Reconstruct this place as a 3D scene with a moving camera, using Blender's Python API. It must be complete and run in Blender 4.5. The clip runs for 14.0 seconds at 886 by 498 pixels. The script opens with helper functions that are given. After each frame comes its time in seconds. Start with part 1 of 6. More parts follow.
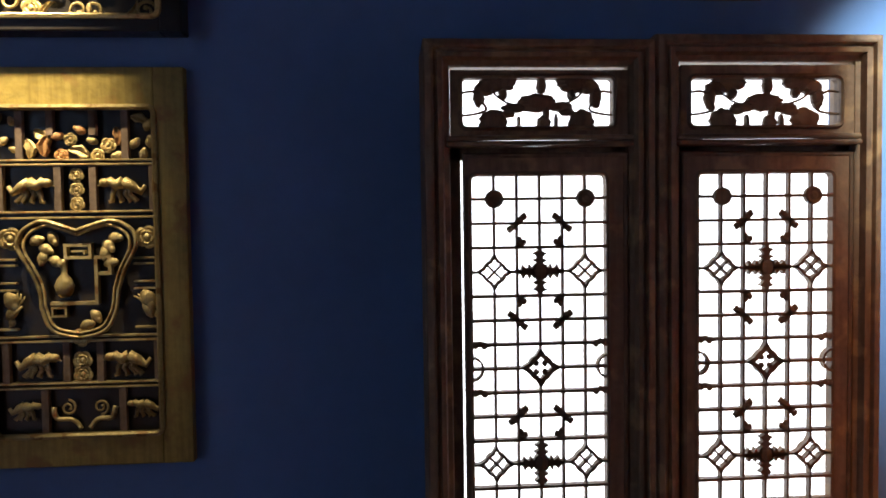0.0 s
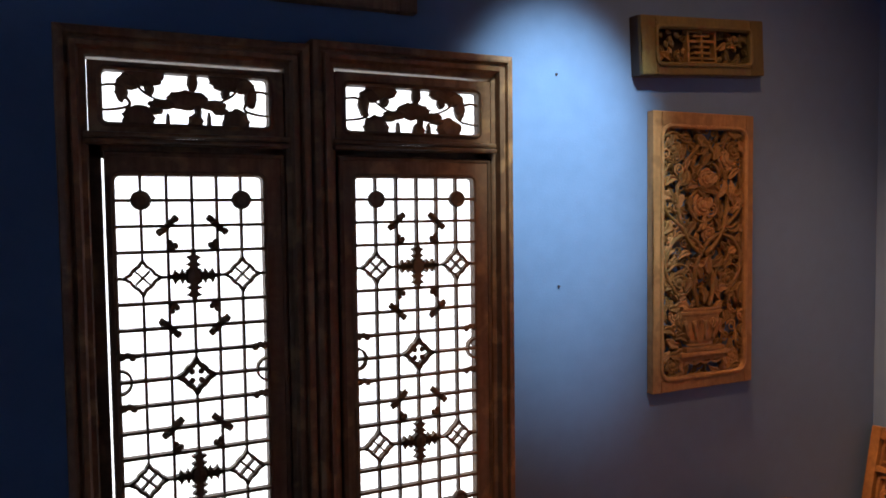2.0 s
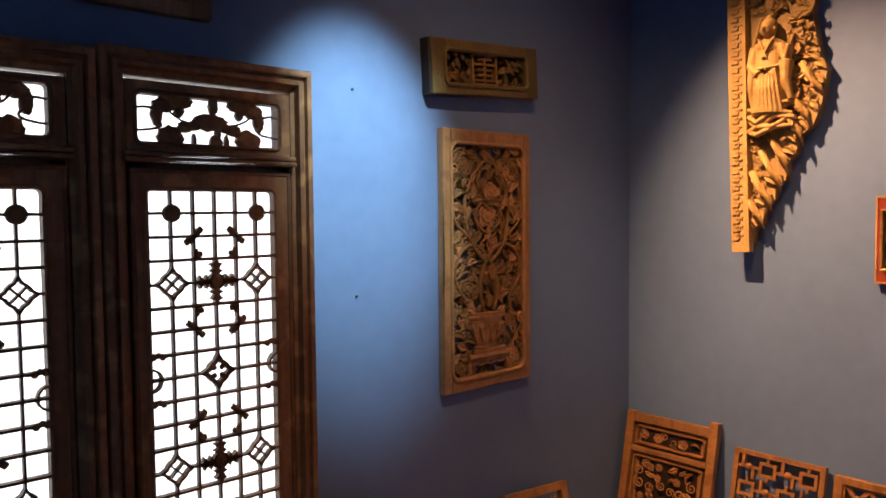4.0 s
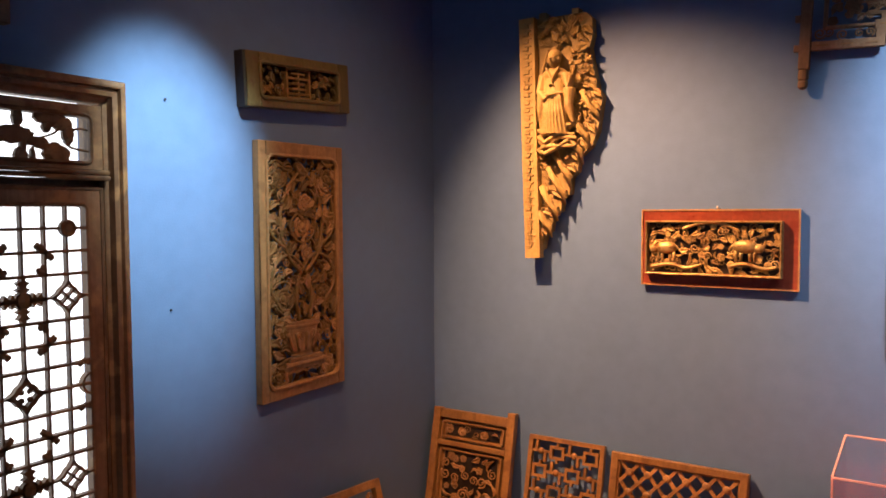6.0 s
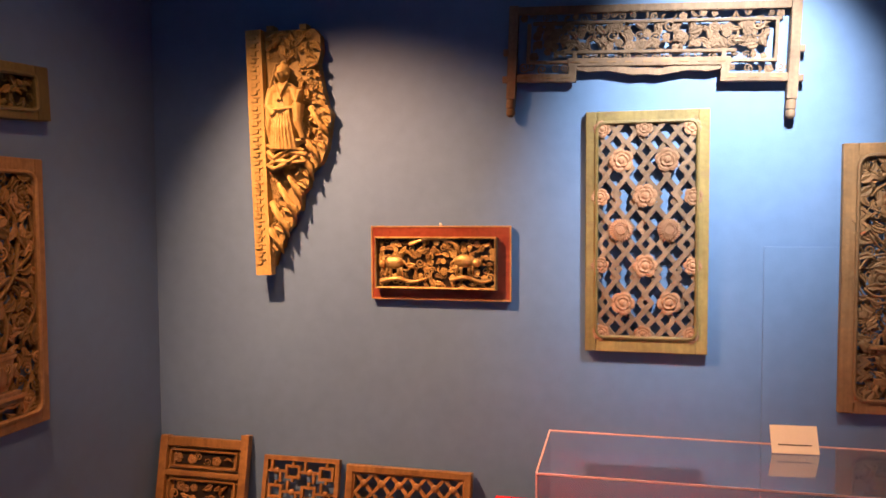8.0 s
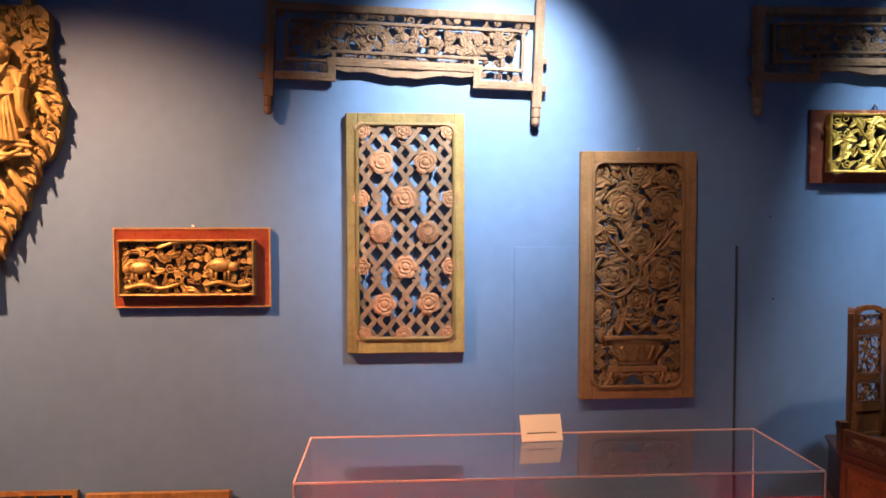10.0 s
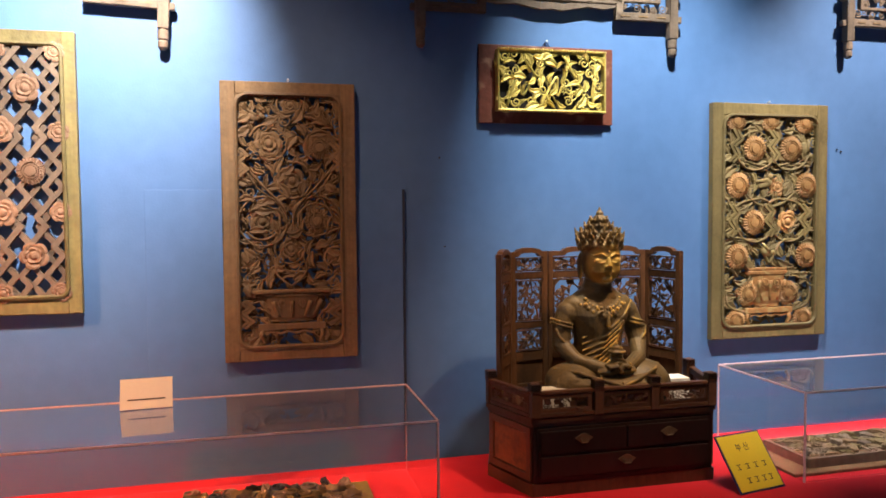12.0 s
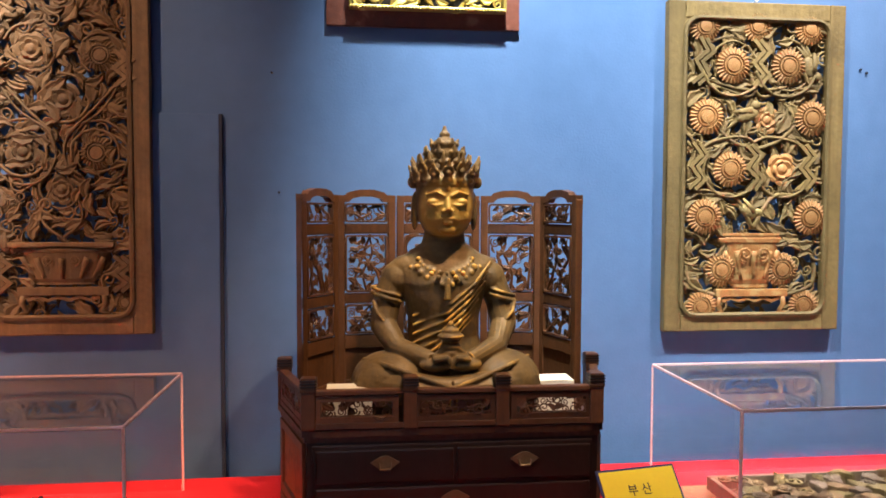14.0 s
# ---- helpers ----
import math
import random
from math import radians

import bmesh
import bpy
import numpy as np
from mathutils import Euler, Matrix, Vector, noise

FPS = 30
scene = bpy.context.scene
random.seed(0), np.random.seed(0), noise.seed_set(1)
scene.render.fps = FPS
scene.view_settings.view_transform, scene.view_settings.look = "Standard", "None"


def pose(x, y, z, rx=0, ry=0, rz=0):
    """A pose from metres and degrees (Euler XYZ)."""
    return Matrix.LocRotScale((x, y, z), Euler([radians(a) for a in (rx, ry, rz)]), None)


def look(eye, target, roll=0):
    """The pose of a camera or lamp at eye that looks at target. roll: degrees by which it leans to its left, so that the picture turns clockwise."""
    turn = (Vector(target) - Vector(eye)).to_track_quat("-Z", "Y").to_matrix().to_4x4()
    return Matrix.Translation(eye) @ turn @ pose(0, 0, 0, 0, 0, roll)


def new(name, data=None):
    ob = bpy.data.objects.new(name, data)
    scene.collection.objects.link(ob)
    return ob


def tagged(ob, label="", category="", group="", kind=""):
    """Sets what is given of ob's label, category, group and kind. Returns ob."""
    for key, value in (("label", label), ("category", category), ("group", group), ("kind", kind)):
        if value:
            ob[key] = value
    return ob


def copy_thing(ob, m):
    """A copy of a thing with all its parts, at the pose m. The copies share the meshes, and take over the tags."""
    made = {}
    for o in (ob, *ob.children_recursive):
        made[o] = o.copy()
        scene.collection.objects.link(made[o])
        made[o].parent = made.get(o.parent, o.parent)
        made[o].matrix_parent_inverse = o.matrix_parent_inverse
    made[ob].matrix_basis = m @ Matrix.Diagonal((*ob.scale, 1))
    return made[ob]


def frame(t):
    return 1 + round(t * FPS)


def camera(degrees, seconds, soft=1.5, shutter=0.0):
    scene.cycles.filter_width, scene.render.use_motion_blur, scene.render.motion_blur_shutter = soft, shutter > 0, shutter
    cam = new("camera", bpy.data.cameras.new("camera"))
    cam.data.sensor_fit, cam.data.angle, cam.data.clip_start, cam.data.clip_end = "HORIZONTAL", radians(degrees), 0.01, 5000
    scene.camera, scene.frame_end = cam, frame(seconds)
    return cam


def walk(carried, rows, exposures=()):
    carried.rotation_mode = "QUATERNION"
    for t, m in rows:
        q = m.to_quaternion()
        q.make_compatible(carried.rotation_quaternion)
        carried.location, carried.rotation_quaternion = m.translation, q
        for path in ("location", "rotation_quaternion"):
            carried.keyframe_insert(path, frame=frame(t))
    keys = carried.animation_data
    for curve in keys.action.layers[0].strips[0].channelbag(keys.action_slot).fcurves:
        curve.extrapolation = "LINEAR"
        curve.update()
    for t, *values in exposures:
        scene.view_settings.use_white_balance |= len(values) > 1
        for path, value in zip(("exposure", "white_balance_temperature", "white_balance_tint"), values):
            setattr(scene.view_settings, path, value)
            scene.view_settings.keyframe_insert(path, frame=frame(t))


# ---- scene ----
cam = camera(61.2, 14.0, soft=1.7)
PATH = [
    (0, (-0.019, -0.015, 1.576), (0.124, 1.978, 1.49), -0.8),
    (0.5, (0.011, -0.011, 1.559), (0.382, 1.952, 1.472), -0.8),
    (1, (0.067, -0.022, 1.561), (0.607, 1.902, 1.467), -0.8),
    (1.5, (0.101, -0.032, 1.568), (0.799, 1.84, 1.472), -0.8),
    (2, (0.134, -0.048, 1.584), (0.993, 1.756, 1.484), -0.7),
    (2.5, (0.149, -0.043, 1.591), (1.156, 1.683, 1.492), -0.6),
    (3, (0.155, -0.024, 1.602), (1.287, 1.622, 1.502), -0.6),
    (5.5, (-0.115, -0.107, 1.648), (1.487, 1.086, 1.549), -0.3),
    (6, (-0.084, -0.075, 1.664), (1.603, 0.994, 1.562), -0.3),
    (6.5, (-0.043, -0.061, 1.672), (1.728, 0.862, 1.574), -0.3),
    (7, (-0.039, -0.096, 1.693), (1.8, 0.684, 1.604), -0.3),
    (7.5, (-0.046, -0.138, 1.713), (1.854, 0.479, 1.619), -0.3),
    (8, (-0.044, -0.139, 1.733), (1.901, 0.317, 1.632), -0.3),
    (10.5, (0.058, -0.276, 1.69), (2.039, -0.541, 1.605), -0.3),
    (11, (0.078, -0.52, 1.648), (2.038, -0.909, 1.56), -0.6),
    (11.5, (0.086, -0.844, 1.563), (2.032, -1.298, 1.475), -0.6),
    (12, (0.253, -1.166, 1.476), (2.192, -1.648, 1.379), -0.5),
    (12.5, (0.51, -1.517, 1.454), (2.446, -2.005, 1.349), -0.3),
    (13, (0.669, -1.842, 1.424), (2.615, -2.291, 1.32), -0.2),
    (13.5, (0.778, -2.081, 1.343), (2.747, -2.42, 1.241), 0.0),
    (14, (0.922, -2.201, 1.268), (2.907, -2.427, 1.17), 0.2),
]
walk(cam, [(t, look(eye, target, roll)) for t, eye, target, roll in PATH], exposures=[(0, 0.4), (1.5, 0.0), (3.0, -0.3), (5.4, 0.0), (11.0, 0.0), (12.8, 0.1), (14.0, 0.5)])

# ---- world and light ----
world = bpy.data.worlds.new("world")
scene.world = world
world.use_nodes = True
world.node_tree.nodes["Background"].inputs[0].default_value = (0.75, 0.85, 1.0, 1)
world.node_tree.nodes["Background"].inputs[1].default_value = 0.3


def spot(name, at, aim, watts, colour, degrees, blend=0.6, size=0.04):
    lamp = bpy.data.lights.new(name, "SPOT")
    lamp.energy, lamp.color, lamp.spot_size, lamp.spot_blend, lamp.shadow_soft_size = watts, colour, radians(degrees), blend, size
    ob = new(name, lamp)
    ob.matrix_world = look(at, aim)
    return ob


WHITE, WARM = (1.0, 0.94, 0.86), (1.0, 0.43, 0.18)
spot("spot_door_side", (1.55, 0.85, 3.1), (1.66, 2.18, 1.72), 560, (0.86, 1.0, 0.97), 34, 1.0)
spot("spot_corner", (2.05, 1.78, 3.25), (3.38, 0.64, 0.42), 1200, WARM, 73, 1.0)
# added warm fill in place of the corner spot's wide spill
spot("fill_corner_warm", (1.30, 0.55, 3.5), (2.70, 1.95, 0.6), 190, WARM, 74, 1.0)
spot("spot_lattice", (2.30, -0.78, 3.0), (3.38, -0.56, 2.10), 580, WHITE, 64, 1.0)
spot("spot_seated", (2.25, -2.52, 3.5), (3.38, -2.98, 1.56), 560, (0.92, 0.97, 0.92), 57, 1.0)
spot("spot_far", (2.35, -4.20, 3.5), (3.38, -4.00, 1.45), 430, WHITE, 58, 1.0)
spot("spot_gilt", (-1.34, 1.62, 3.5), (-1.06, 2.16, 2.17), 850, (1.0, 0.84, 0.52), 23, 1.0)
spot("spot_table", (1.9, -2.95, 3.5), (2.86, -2.50, 1.05), 290, (1.0, 0.62, 0.34), 38, 1.0)
# added fill to brighten the tan panel, case and card; not a known lamp
spot("fill_hall", (1.8, -0.7, 3.5), (3.38, -1.40, 1.10), 150, (1.0, 0.60, 0.36), 50, 1.0)
# unseen lamp added behind the viewpoint; its bounce lifts the whole room
spot("fill_west_bounce", (-1.7, -1.2, 3.5), (-3.05, -1.2, 1.5), 1600, (1.0, 0.72, 0.53), 90, 1.0)


# ---- materials ----
def material(name, colour, rough=0.6, metal=0.0, vary=0.25, scale=6.0, grain=0.0, bump=0.15, tint=None, tint_amount=0.5, spec=0.4, bump_scale=60.0, stretch=(1, 1, 1)):
    """A surface with patches at two scales, fine relief and, with grain, streaks along z."""
    m = bpy.data.materials.new(name)
    m.use_nodes = True
    n, l = m.node_tree.nodes, m.node_tree.links
    b = n["Principled BSDF"]
    b.inputs["Metallic"].default_value = metal
    b.inputs["Specular IOR Level"].default_value = spec
    co = n.new("ShaderNodeTexCoord")
    mp = n.new("ShaderNodeMapping")
    mp.inputs["Scale"].default_value = stretch
    l.new(co.outputs["Object"], mp.inputs["Vector"])
    info = n.new("ShaderNodeObjectInfo")
    add = n.new("ShaderNodeVectorMath")
    add.operation = "ADD"
    l.new(mp.outputs[0], add.inputs[0])
    sc = n.new("ShaderNodeVectorMath")
    sc.operation = "SCALE"
    sc.inputs[0].default_value = (7.3, 3.1, 5.7)
    l.new(info.outputs["Random"], sc.inputs["Scale"])
    l.new(sc.outputs[0], add.inputs[1])
    big = n.new("ShaderNodeTexNoise")
    big.inputs["Scale"].default_value, big.inputs["Detail"].default_value = scale, 5
    fine = n.new("ShaderNodeTexNoise")
    fine.inputs["Scale"].default_value, fine.inputs["Detail"].default_value = scale * 9, 4
    for t in (big, fine):
        l.new(add.outputs[0], t.inputs["Vector"])
    mixed = n.new("ShaderNodeMath")
    mixed.operation = "MULTIPLY_ADD"
    mixed.inputs[1].default_value = 0.45
    half = n.new("ShaderNodeMath")
    half.operation = "MULTIPLY"
    half.inputs[1].default_value = 0.6
    l.new(big.outputs["Fac"], half.inputs[0])
    l.new(fine.outputs["Fac"], mixed.inputs[0])
    l.new(half.outputs[0], mixed.inputs[2])
    ramp = n.new("ShaderNodeValToRGB")
    lo = [c * (1 - vary) for c in colour]
    hi = [min(1, c * (1 + vary)) for c in colour]
    ramp.color_ramp.elements[0].position, ramp.color_ramp.elements[0].color = 0.35, (*lo, 1)
    ramp.color_ramp.elements[1].position, ramp.color_ramp.elements[1].color = 0.7, (*hi, 1)
    l.new(mixed.outputs[0], ramp.inputs[0])
    out = ramp.outputs[0]
    if grain:
        st = n.new("ShaderNodeMapping")
        st.inputs["Scale"].default_value = (70, 70, 3)
        l.new(add.outputs[0], st.inputs["Vector"])
        g = n.new("ShaderNodeTexNoise")
        g.inputs["Scale"].default_value, g.inputs["Detail"].default_value = 1.0, 4
        l.new(st.outputs[0], g.inputs["Vector"])
        gm = n.new("ShaderNodeMix")
        gm.data_type, gm.blend_type = "RGBA", "MULTIPLY"
        gm.inputs[0].default_value = grain
        gr = n.new("ShaderNodeValToRGB")
        gr.color_ramp.elements[0].position, gr.color_ramp.elements[0].color = 0.35, (0.55, 0.52, 0.5, 1)
        gr.color_ramp.elements[1].position = 0.6
        l.new(g.outputs["Fac"], gr.inputs[0])
        l.new(out, gm.inputs[6])
        l.new(gr.outputs[0], gm.inputs[7])
        out = gm.outputs[2]
    if tint:
        tn = n.new("ShaderNodeTexNoise")
        tn.inputs["Scale"].default_value, tn.inputs["Detail"].default_value = scale * 2.3, 6
        l.new(add.outputs[0], tn.inputs["Vector"])
        tr = n.new("ShaderNodeValToRGB")
        tr.color_ramp.elements[0].position, tr.color_ramp.elements[0].color = 0.62 - 0.2 * tint_amount, (0, 0, 0, 1)
        tr.color_ramp.elements[1].position, tr.color_ramp.elements[1].color = 0.72 - 0.2 * tint_amount, (1, 1, 1, 1)
        l.new(tn.outputs["Fac"], tr.inputs[0])
        tm = n.new("ShaderNodeMix")
        tm.data_type = "RGBA"
        l.new(tr.outputs[0], tm.inputs[0])
        l.new(out, tm.inputs[6])
        tm.inputs[7].default_value = (*tint, 1)
        out = tm.outputs[2]
    pv = n.new("ShaderNodeMapRange")
    pv.inputs[3].default_value, pv.inputs[4].default_value = 0.72, 1.22
    l.new(info.outputs["Random"], pv.inputs[0])
    hs = n.new("ShaderNodeHueSaturation")
    if metal < 2 and name not in ("blue_wall_paint", "red_cloth"):
        l.new(pv.outputs[0], hs.inputs["Value"])
    l.new(out, hs.inputs["Color"])
    l.new(hs.outputs[0], b.inputs["Base Color"])
    rr = n.new("ShaderNodeMapRange")
    rr.inputs[3].default_value, rr.inputs[4].default_value = max(0.03, rough - 0.12), min(1, rough + 0.14)
    l.new(fine.outputs["Fac"], rr.inputs[0])
    l.new(rr.outputs[0], b.inputs["Roughness"])
    if bump:
        bn = n.new("ShaderNodeTexNoise")
        bn.inputs["Scale"].default_value, bn.inputs["Detail"].default_value = bump_scale, 6
        l.new(add.outputs[0], bn.inputs["Vector"])
        bp = n.new("ShaderNodeBump")
        bp.inputs["Strength"].default_value, bp.inputs["Distance"].default_value = bump, 0.01
        l.new(bn.outputs["Fac"], bp.inputs["Height"])
        l.new(bp.outputs[0], b.inputs["Normal"])
    return m


def glass(name, colour=(1, 1, 1), rough=0.02):
    m = bpy.data.materials.new(name)
    m.use_nodes = True
    n, l = m.node_tree.nodes, m.node_tree.links
    b = n["Principled BSDF"]
    b.inputs["Base Color"].default_value = (*colour, 1)
    b.inputs["Roughness"].default_value = rough
    b.inputs["IOR"].default_value = 1.49
    b.inputs["Transmission Weight"].default_value = 1.0
    return m


def emitter(name, colour, strength):
    m = bpy.data.materials.new(name)
    m.use_nodes = True
    b = m.node_tree.nodes["Principled BSDF"]
    b.inputs["Base Color"].default_value = (*colour, 1)
    b.inputs["Emission Color"].default_value = (*colour, 1)
    b.inputs["Emission Strength"].default_value = strength
    return m


BLUE = material("blue_wall_paint", (0.090, 0.176, 0.365), 0.55, 0, 0.10, 1.6, bump=0.08, bump_scale=140, spec=0.35)
CEIL = material("dark_ceiling_paint", (0.10, 0.11, 0.14), 0.8, 0, 0.1, 2)
FLOOR = material("brown_floor_tile", (0.16, 0.10, 0.07), 0.4, 0, 0.2, 3)
CLOTH = material("red_cloth", (0.55, 0.018, 0.03), 0.85, 0, 0.10, 5, bump=0.2, bump_scale=300, spec=0.15)
DOORWOOD = material("dark_door_wood", (0.165, 0.102, 0.058), 0.55, 0, 0.3, 5, 0.55, 0.2, (0.25, 0.16, 0.08), 0.35)
TANWOOD = material("tan_carved_wood", (0.205, 0.120, 0.056), 0.6, 0, 0.28, 7, 0.5, 0.25, (0.19, 0.115, 0.058), 0.4)
OLIVEWOOD = material("olive_painted_wood", (0.195, 0.135, 0.052), 0.6, 0, 0.28, 7, 0.4, 0.25, (0.19, 0.13, 0.05), 0.5)
GREENWOOD = material("green_gold_painted_wood", (0.195, 0.15, 0.056), 0.55, 0, 0.25, 6, 0.35, 0.25, (0.16, 0.115, 0.05), 0.4)
DARKOLIVE = material("dark_olive_painted_wood", (0.095, 0.085, 0.036), 0.55, 0, 0.25, 6, 0.35, 0.25, (0.09, 0.06, 0.03), 0.4)
GREYWOOD = material("weathered_grey_brown_wood", (0.17, 0.115, 0.08), 0.7, 0, 0.3, 9, 0.4, 0.3)
ORANGEWOOD = material("orange_brown_wood", (0.30, 0.19, 0.09), 0.55, 0, 0.25, 6, 0.4, 0.25, (0.22, 0.135, 0.065), 0.4)
HONEYWOOD = material("honey_brown_varnished_wood", (0.22, 0.125, 0.048), 0.36, 0, 0.3, 6, 0.5, 0.2, (0.14, 0.075, 0.03), 0.4, spec=0.5)
DARKSTRIP = material("dark_navy_strip", (0.03, 0.04, 0.075), 0.7, 0, 0.2, 6)
YELLOWWOOD = material("yellow_camphor_wood", (0.29, 0.215, 0.082), 0.6, 0, 0.22, 8, 0.3, 0.25, (0.32, 0.23, 0.10), 0.3)
PINKWOOD = material("faded_pink_painted_wood", (0.25, 0.130, 0.078), 0.65, 0, 0.3, 14, 0.2, 0.25, (0.38, 0.26, 0.16), 0.4)
COPPERWOOD = material("copper_gilt_wood", (0.36, 0.165, 0.058), 0.5, 0.1, 0.3, 14, 0.1, 0.2, (0.42, 0.27, 0.11), 0.5)
LEAFGREEN = material("faded_green_painted_wood", (0.155, 0.105, 0.036), 0.65, 0, 0.3, 14, 0.2, 0.25, (0.22, 0.125, 0.06), 0.5)
REDLACQUER = material("red_lacquer", (0.16, 0.036, 0.02), 0.32, 0, 0.25, 6, 0.2, 0.12, (0.13, 0.022, 0.012), 0.45, spec=0.5)
WORNRED = material("worn_red_lacquer", (0.17, 0.05, 0.03), 0.45, 0, 0.3, 6, 0.2, 0.2, (0.32, 0.16, 0.1), 0.2)
GILT = material("old_gilding", (0.42, 0.32, 0.14), 0.42, 0.55, 0.3, 12, 0, 0.25, (0.25, 0.14, 0.05), 0.4)
BRIGHTGILT = material("bright_gilding", (0.66, 0.50, 0.13), 0.38, 0.5, 0.2, 14, 0, 0.2, (0.40, 0.26, 0.07), 0.25)
GOLDFRAME = material("gold_painted_wood", (0.40, 0.29, 0.075), 0.42, 0.3, 0.25, 5, 0.5, 0.2, (0.30, 0.17, 0.05), 0.4)
BLACKWOOD = material("black_lacquered_wood", (0.018, 0.014, 0.012), 0.35, 0, 0.3, 6, 0, 0.1)
THRONE = material("dark_rosewood", (0.090, 0.038, 0.018), 0.38, 0, 0.3, 7, 0.5, 0.15, spec=0.5)
CHESTDARK = material("near_black_rosewood", (0.02, 0.009, 0.007), 0.34, 0, 0.3, 7, 0.4, 0.12, spec=0.5)
CHESTSIDE = material("brown_burl_wood", (0.22, 0.085, 0.03), 0.45, 0, 0.35, 9, 0.2, 0.15, (0.12, 0.05, 0.02), 0.5)
BRASS = material("aged_brass", (0.20, 0.15, 0.09), 0.45, 0.8, 0.25, 20, 0, 0.15)
ACRYLIC = glass("clear_acrylic", (1, 0.97, 0.97))
EDGE = material("polished_acrylic_edge", (0.75, 0.52, 0.55), 0.25, 0, 0.1, 20, 0, 0.02, spec=0.6)
CARD = material("white_card", (0.8, 0.78, 0.7), 0.7, 0, 0.03, 10, 0, 0.02)
YELLOWCARD = material("yellow_card", (0.82, 0.60, 0.03), 0.6, 0, 0.04, 10, 0, 0.02)
INK = material("black_ink", (0.015, 0.015, 0.03), 0.6, 0, 0.05, 10, 0, 0)
NAVY = material("navy_card_edge", (0.02, 0.025, 0.10), 0.6, 0, 0.05, 10, 0, 0)
STEEL = material("steel_nail", (0.7, 0.7, 0.72), 0.3, 0.9, 0.05, 20, 0, 0.02)
OUTSIDE = emitter("white_daylight", (1.0, 0.99, 0.97), 2.2)


# ---- mesh tools ----
def thing(name, m, label, category, group=""):
    ob = new(name)
    ob.matrix_world = m
    return tagged(ob, label, category, group)


def mesh_of(name, bm, mat, smooth=False):
    bmesh.ops.recalc_face_normals(bm, faces=bm.faces)
    me = bpy.data.meshes.new(name)
    bm.to_mesh(me)
    bm.free()
    if mat:
        me.materials.append(mat)
    if smooth:
        me.polygons.foreach_set("use_smooth", [True] * len(me.polygons))
    return me


def part(name, bm, mat, parent, label="", smooth=False):
    """Links a bmesh as one mesh object under a thing or part."""
    ob = new(name, mesh_of(name, bm, mat, smooth))
    ob.parent = parent
    return tagged(ob, label)


def piece(name, me, parent, m):
    """Another object on a shared mesh."""
    ob = new(name, me)
    ob.parent = parent
    ob.matrix_basis = m
    return ob


def structure(name, bm, mat, label, category):
    ob = new(name, mesh_of(name, bm, mat))
    return tagged(ob, label, category, kind="structure")


def box(bm, x0, x1, y0, y1, z0, z1, bevel=0.0):
    v = [bm.verts.new((x, y, z)) for z in (z0, z1) for y in (y0, y1) for x in (x0, x1)]
    f = [bm.faces.new([v[i] for i in q]) for q in ((0, 1, 3, 2), (4, 5, 7, 6), (0, 1, 5, 4), (2, 3, 7, 6), (0, 2, 6, 4), (1, 3, 7, 5))]
    if bevel:
        edges = {e for q in f for e in q.edges}
        bmesh.ops.bevel(bm, geom=list(edges), offset=bevel, segments=2, affect="EDGES", profile=0.6)
    return bm


def boxed(*a, **k):
    return box(bmesh.new(), *a, **k)


def rect(x0, x1, z0, z1):
    return [(x0, z0), (x1, z0), (x1, z1), (x0, z1)]


def scooped(x0, x1, z0, z1, c, n=4):
    """A rectangle whose corners are cut by a shallow outward curve."""
    out = []
    for cx, cz, a in ((x1 - c, z0 + c, -90), (x1 - c, z1 - c, 0), (x0 + c, z1 - c, 90), (x0 + c, z0 + c, 180)):
        for i in range(n + 1):
            t = radians(a + 90 * i / n)
            out.append((cx + c * math.cos(t), cz + c * math.sin(t)))
    return out


def offsets(path, closed):
    """Mitre vectors to the left of a path in the x-z plane."""
    out, n = [], len(path)
    for i in range(n):
        a = Vector(path[i - 1]) if i or closed else None
        b = Vector(path[i])
        c = Vector(path[(i + 1) % n]) if i < n - 1 or closed else None
        d0 = (b - a).normalized() if a is not None else (c - b).normalized()
        d1 = (c - b).normalized() if c is not None else d0
        n0, n1 = Vector((-d0.y, d0.x)), Vector((-d1.y, d1.x))
        m = n0 + n1
        k = max(0.35, 1 + n0.dot(n1))
        out.append(m / k)
    return out


def moulding(bm, path, profile, closed=True):
    """Sweeps a profile of (inset, y) along a path in x-z; a counter-clockwise loop is inset inwards."""
    off, n, k = offsets(path, closed), len(path), len(profile)
    rows = [[bm.verts.new((p[0] + o.x * d, y, p[1] + o.y * d)) for d, y in profile] for p, o in zip(path, off)]
    for i in range(n if closed else n - 1):
        a, b = rows[i], rows[(i + 1) % n]
        for j in range(k):
            bm.faces.new((a[j], b[j], b[(j + 1) % k], a[(j + 1) % k]))
    if not closed:
        bm.faces.new(rows[0])
        bm.faces.new(rows[-1])
    return bm


def strip(bm, pts, w, y0, y1, closed=False):
    """A flat bar of width w along a path in x-z, from y0 to y1."""
    return moulding(bm, pts, [(-w / 2, y0), (w / 2, y0), (w / 2, y1), (-w / 2, y1)], closed)


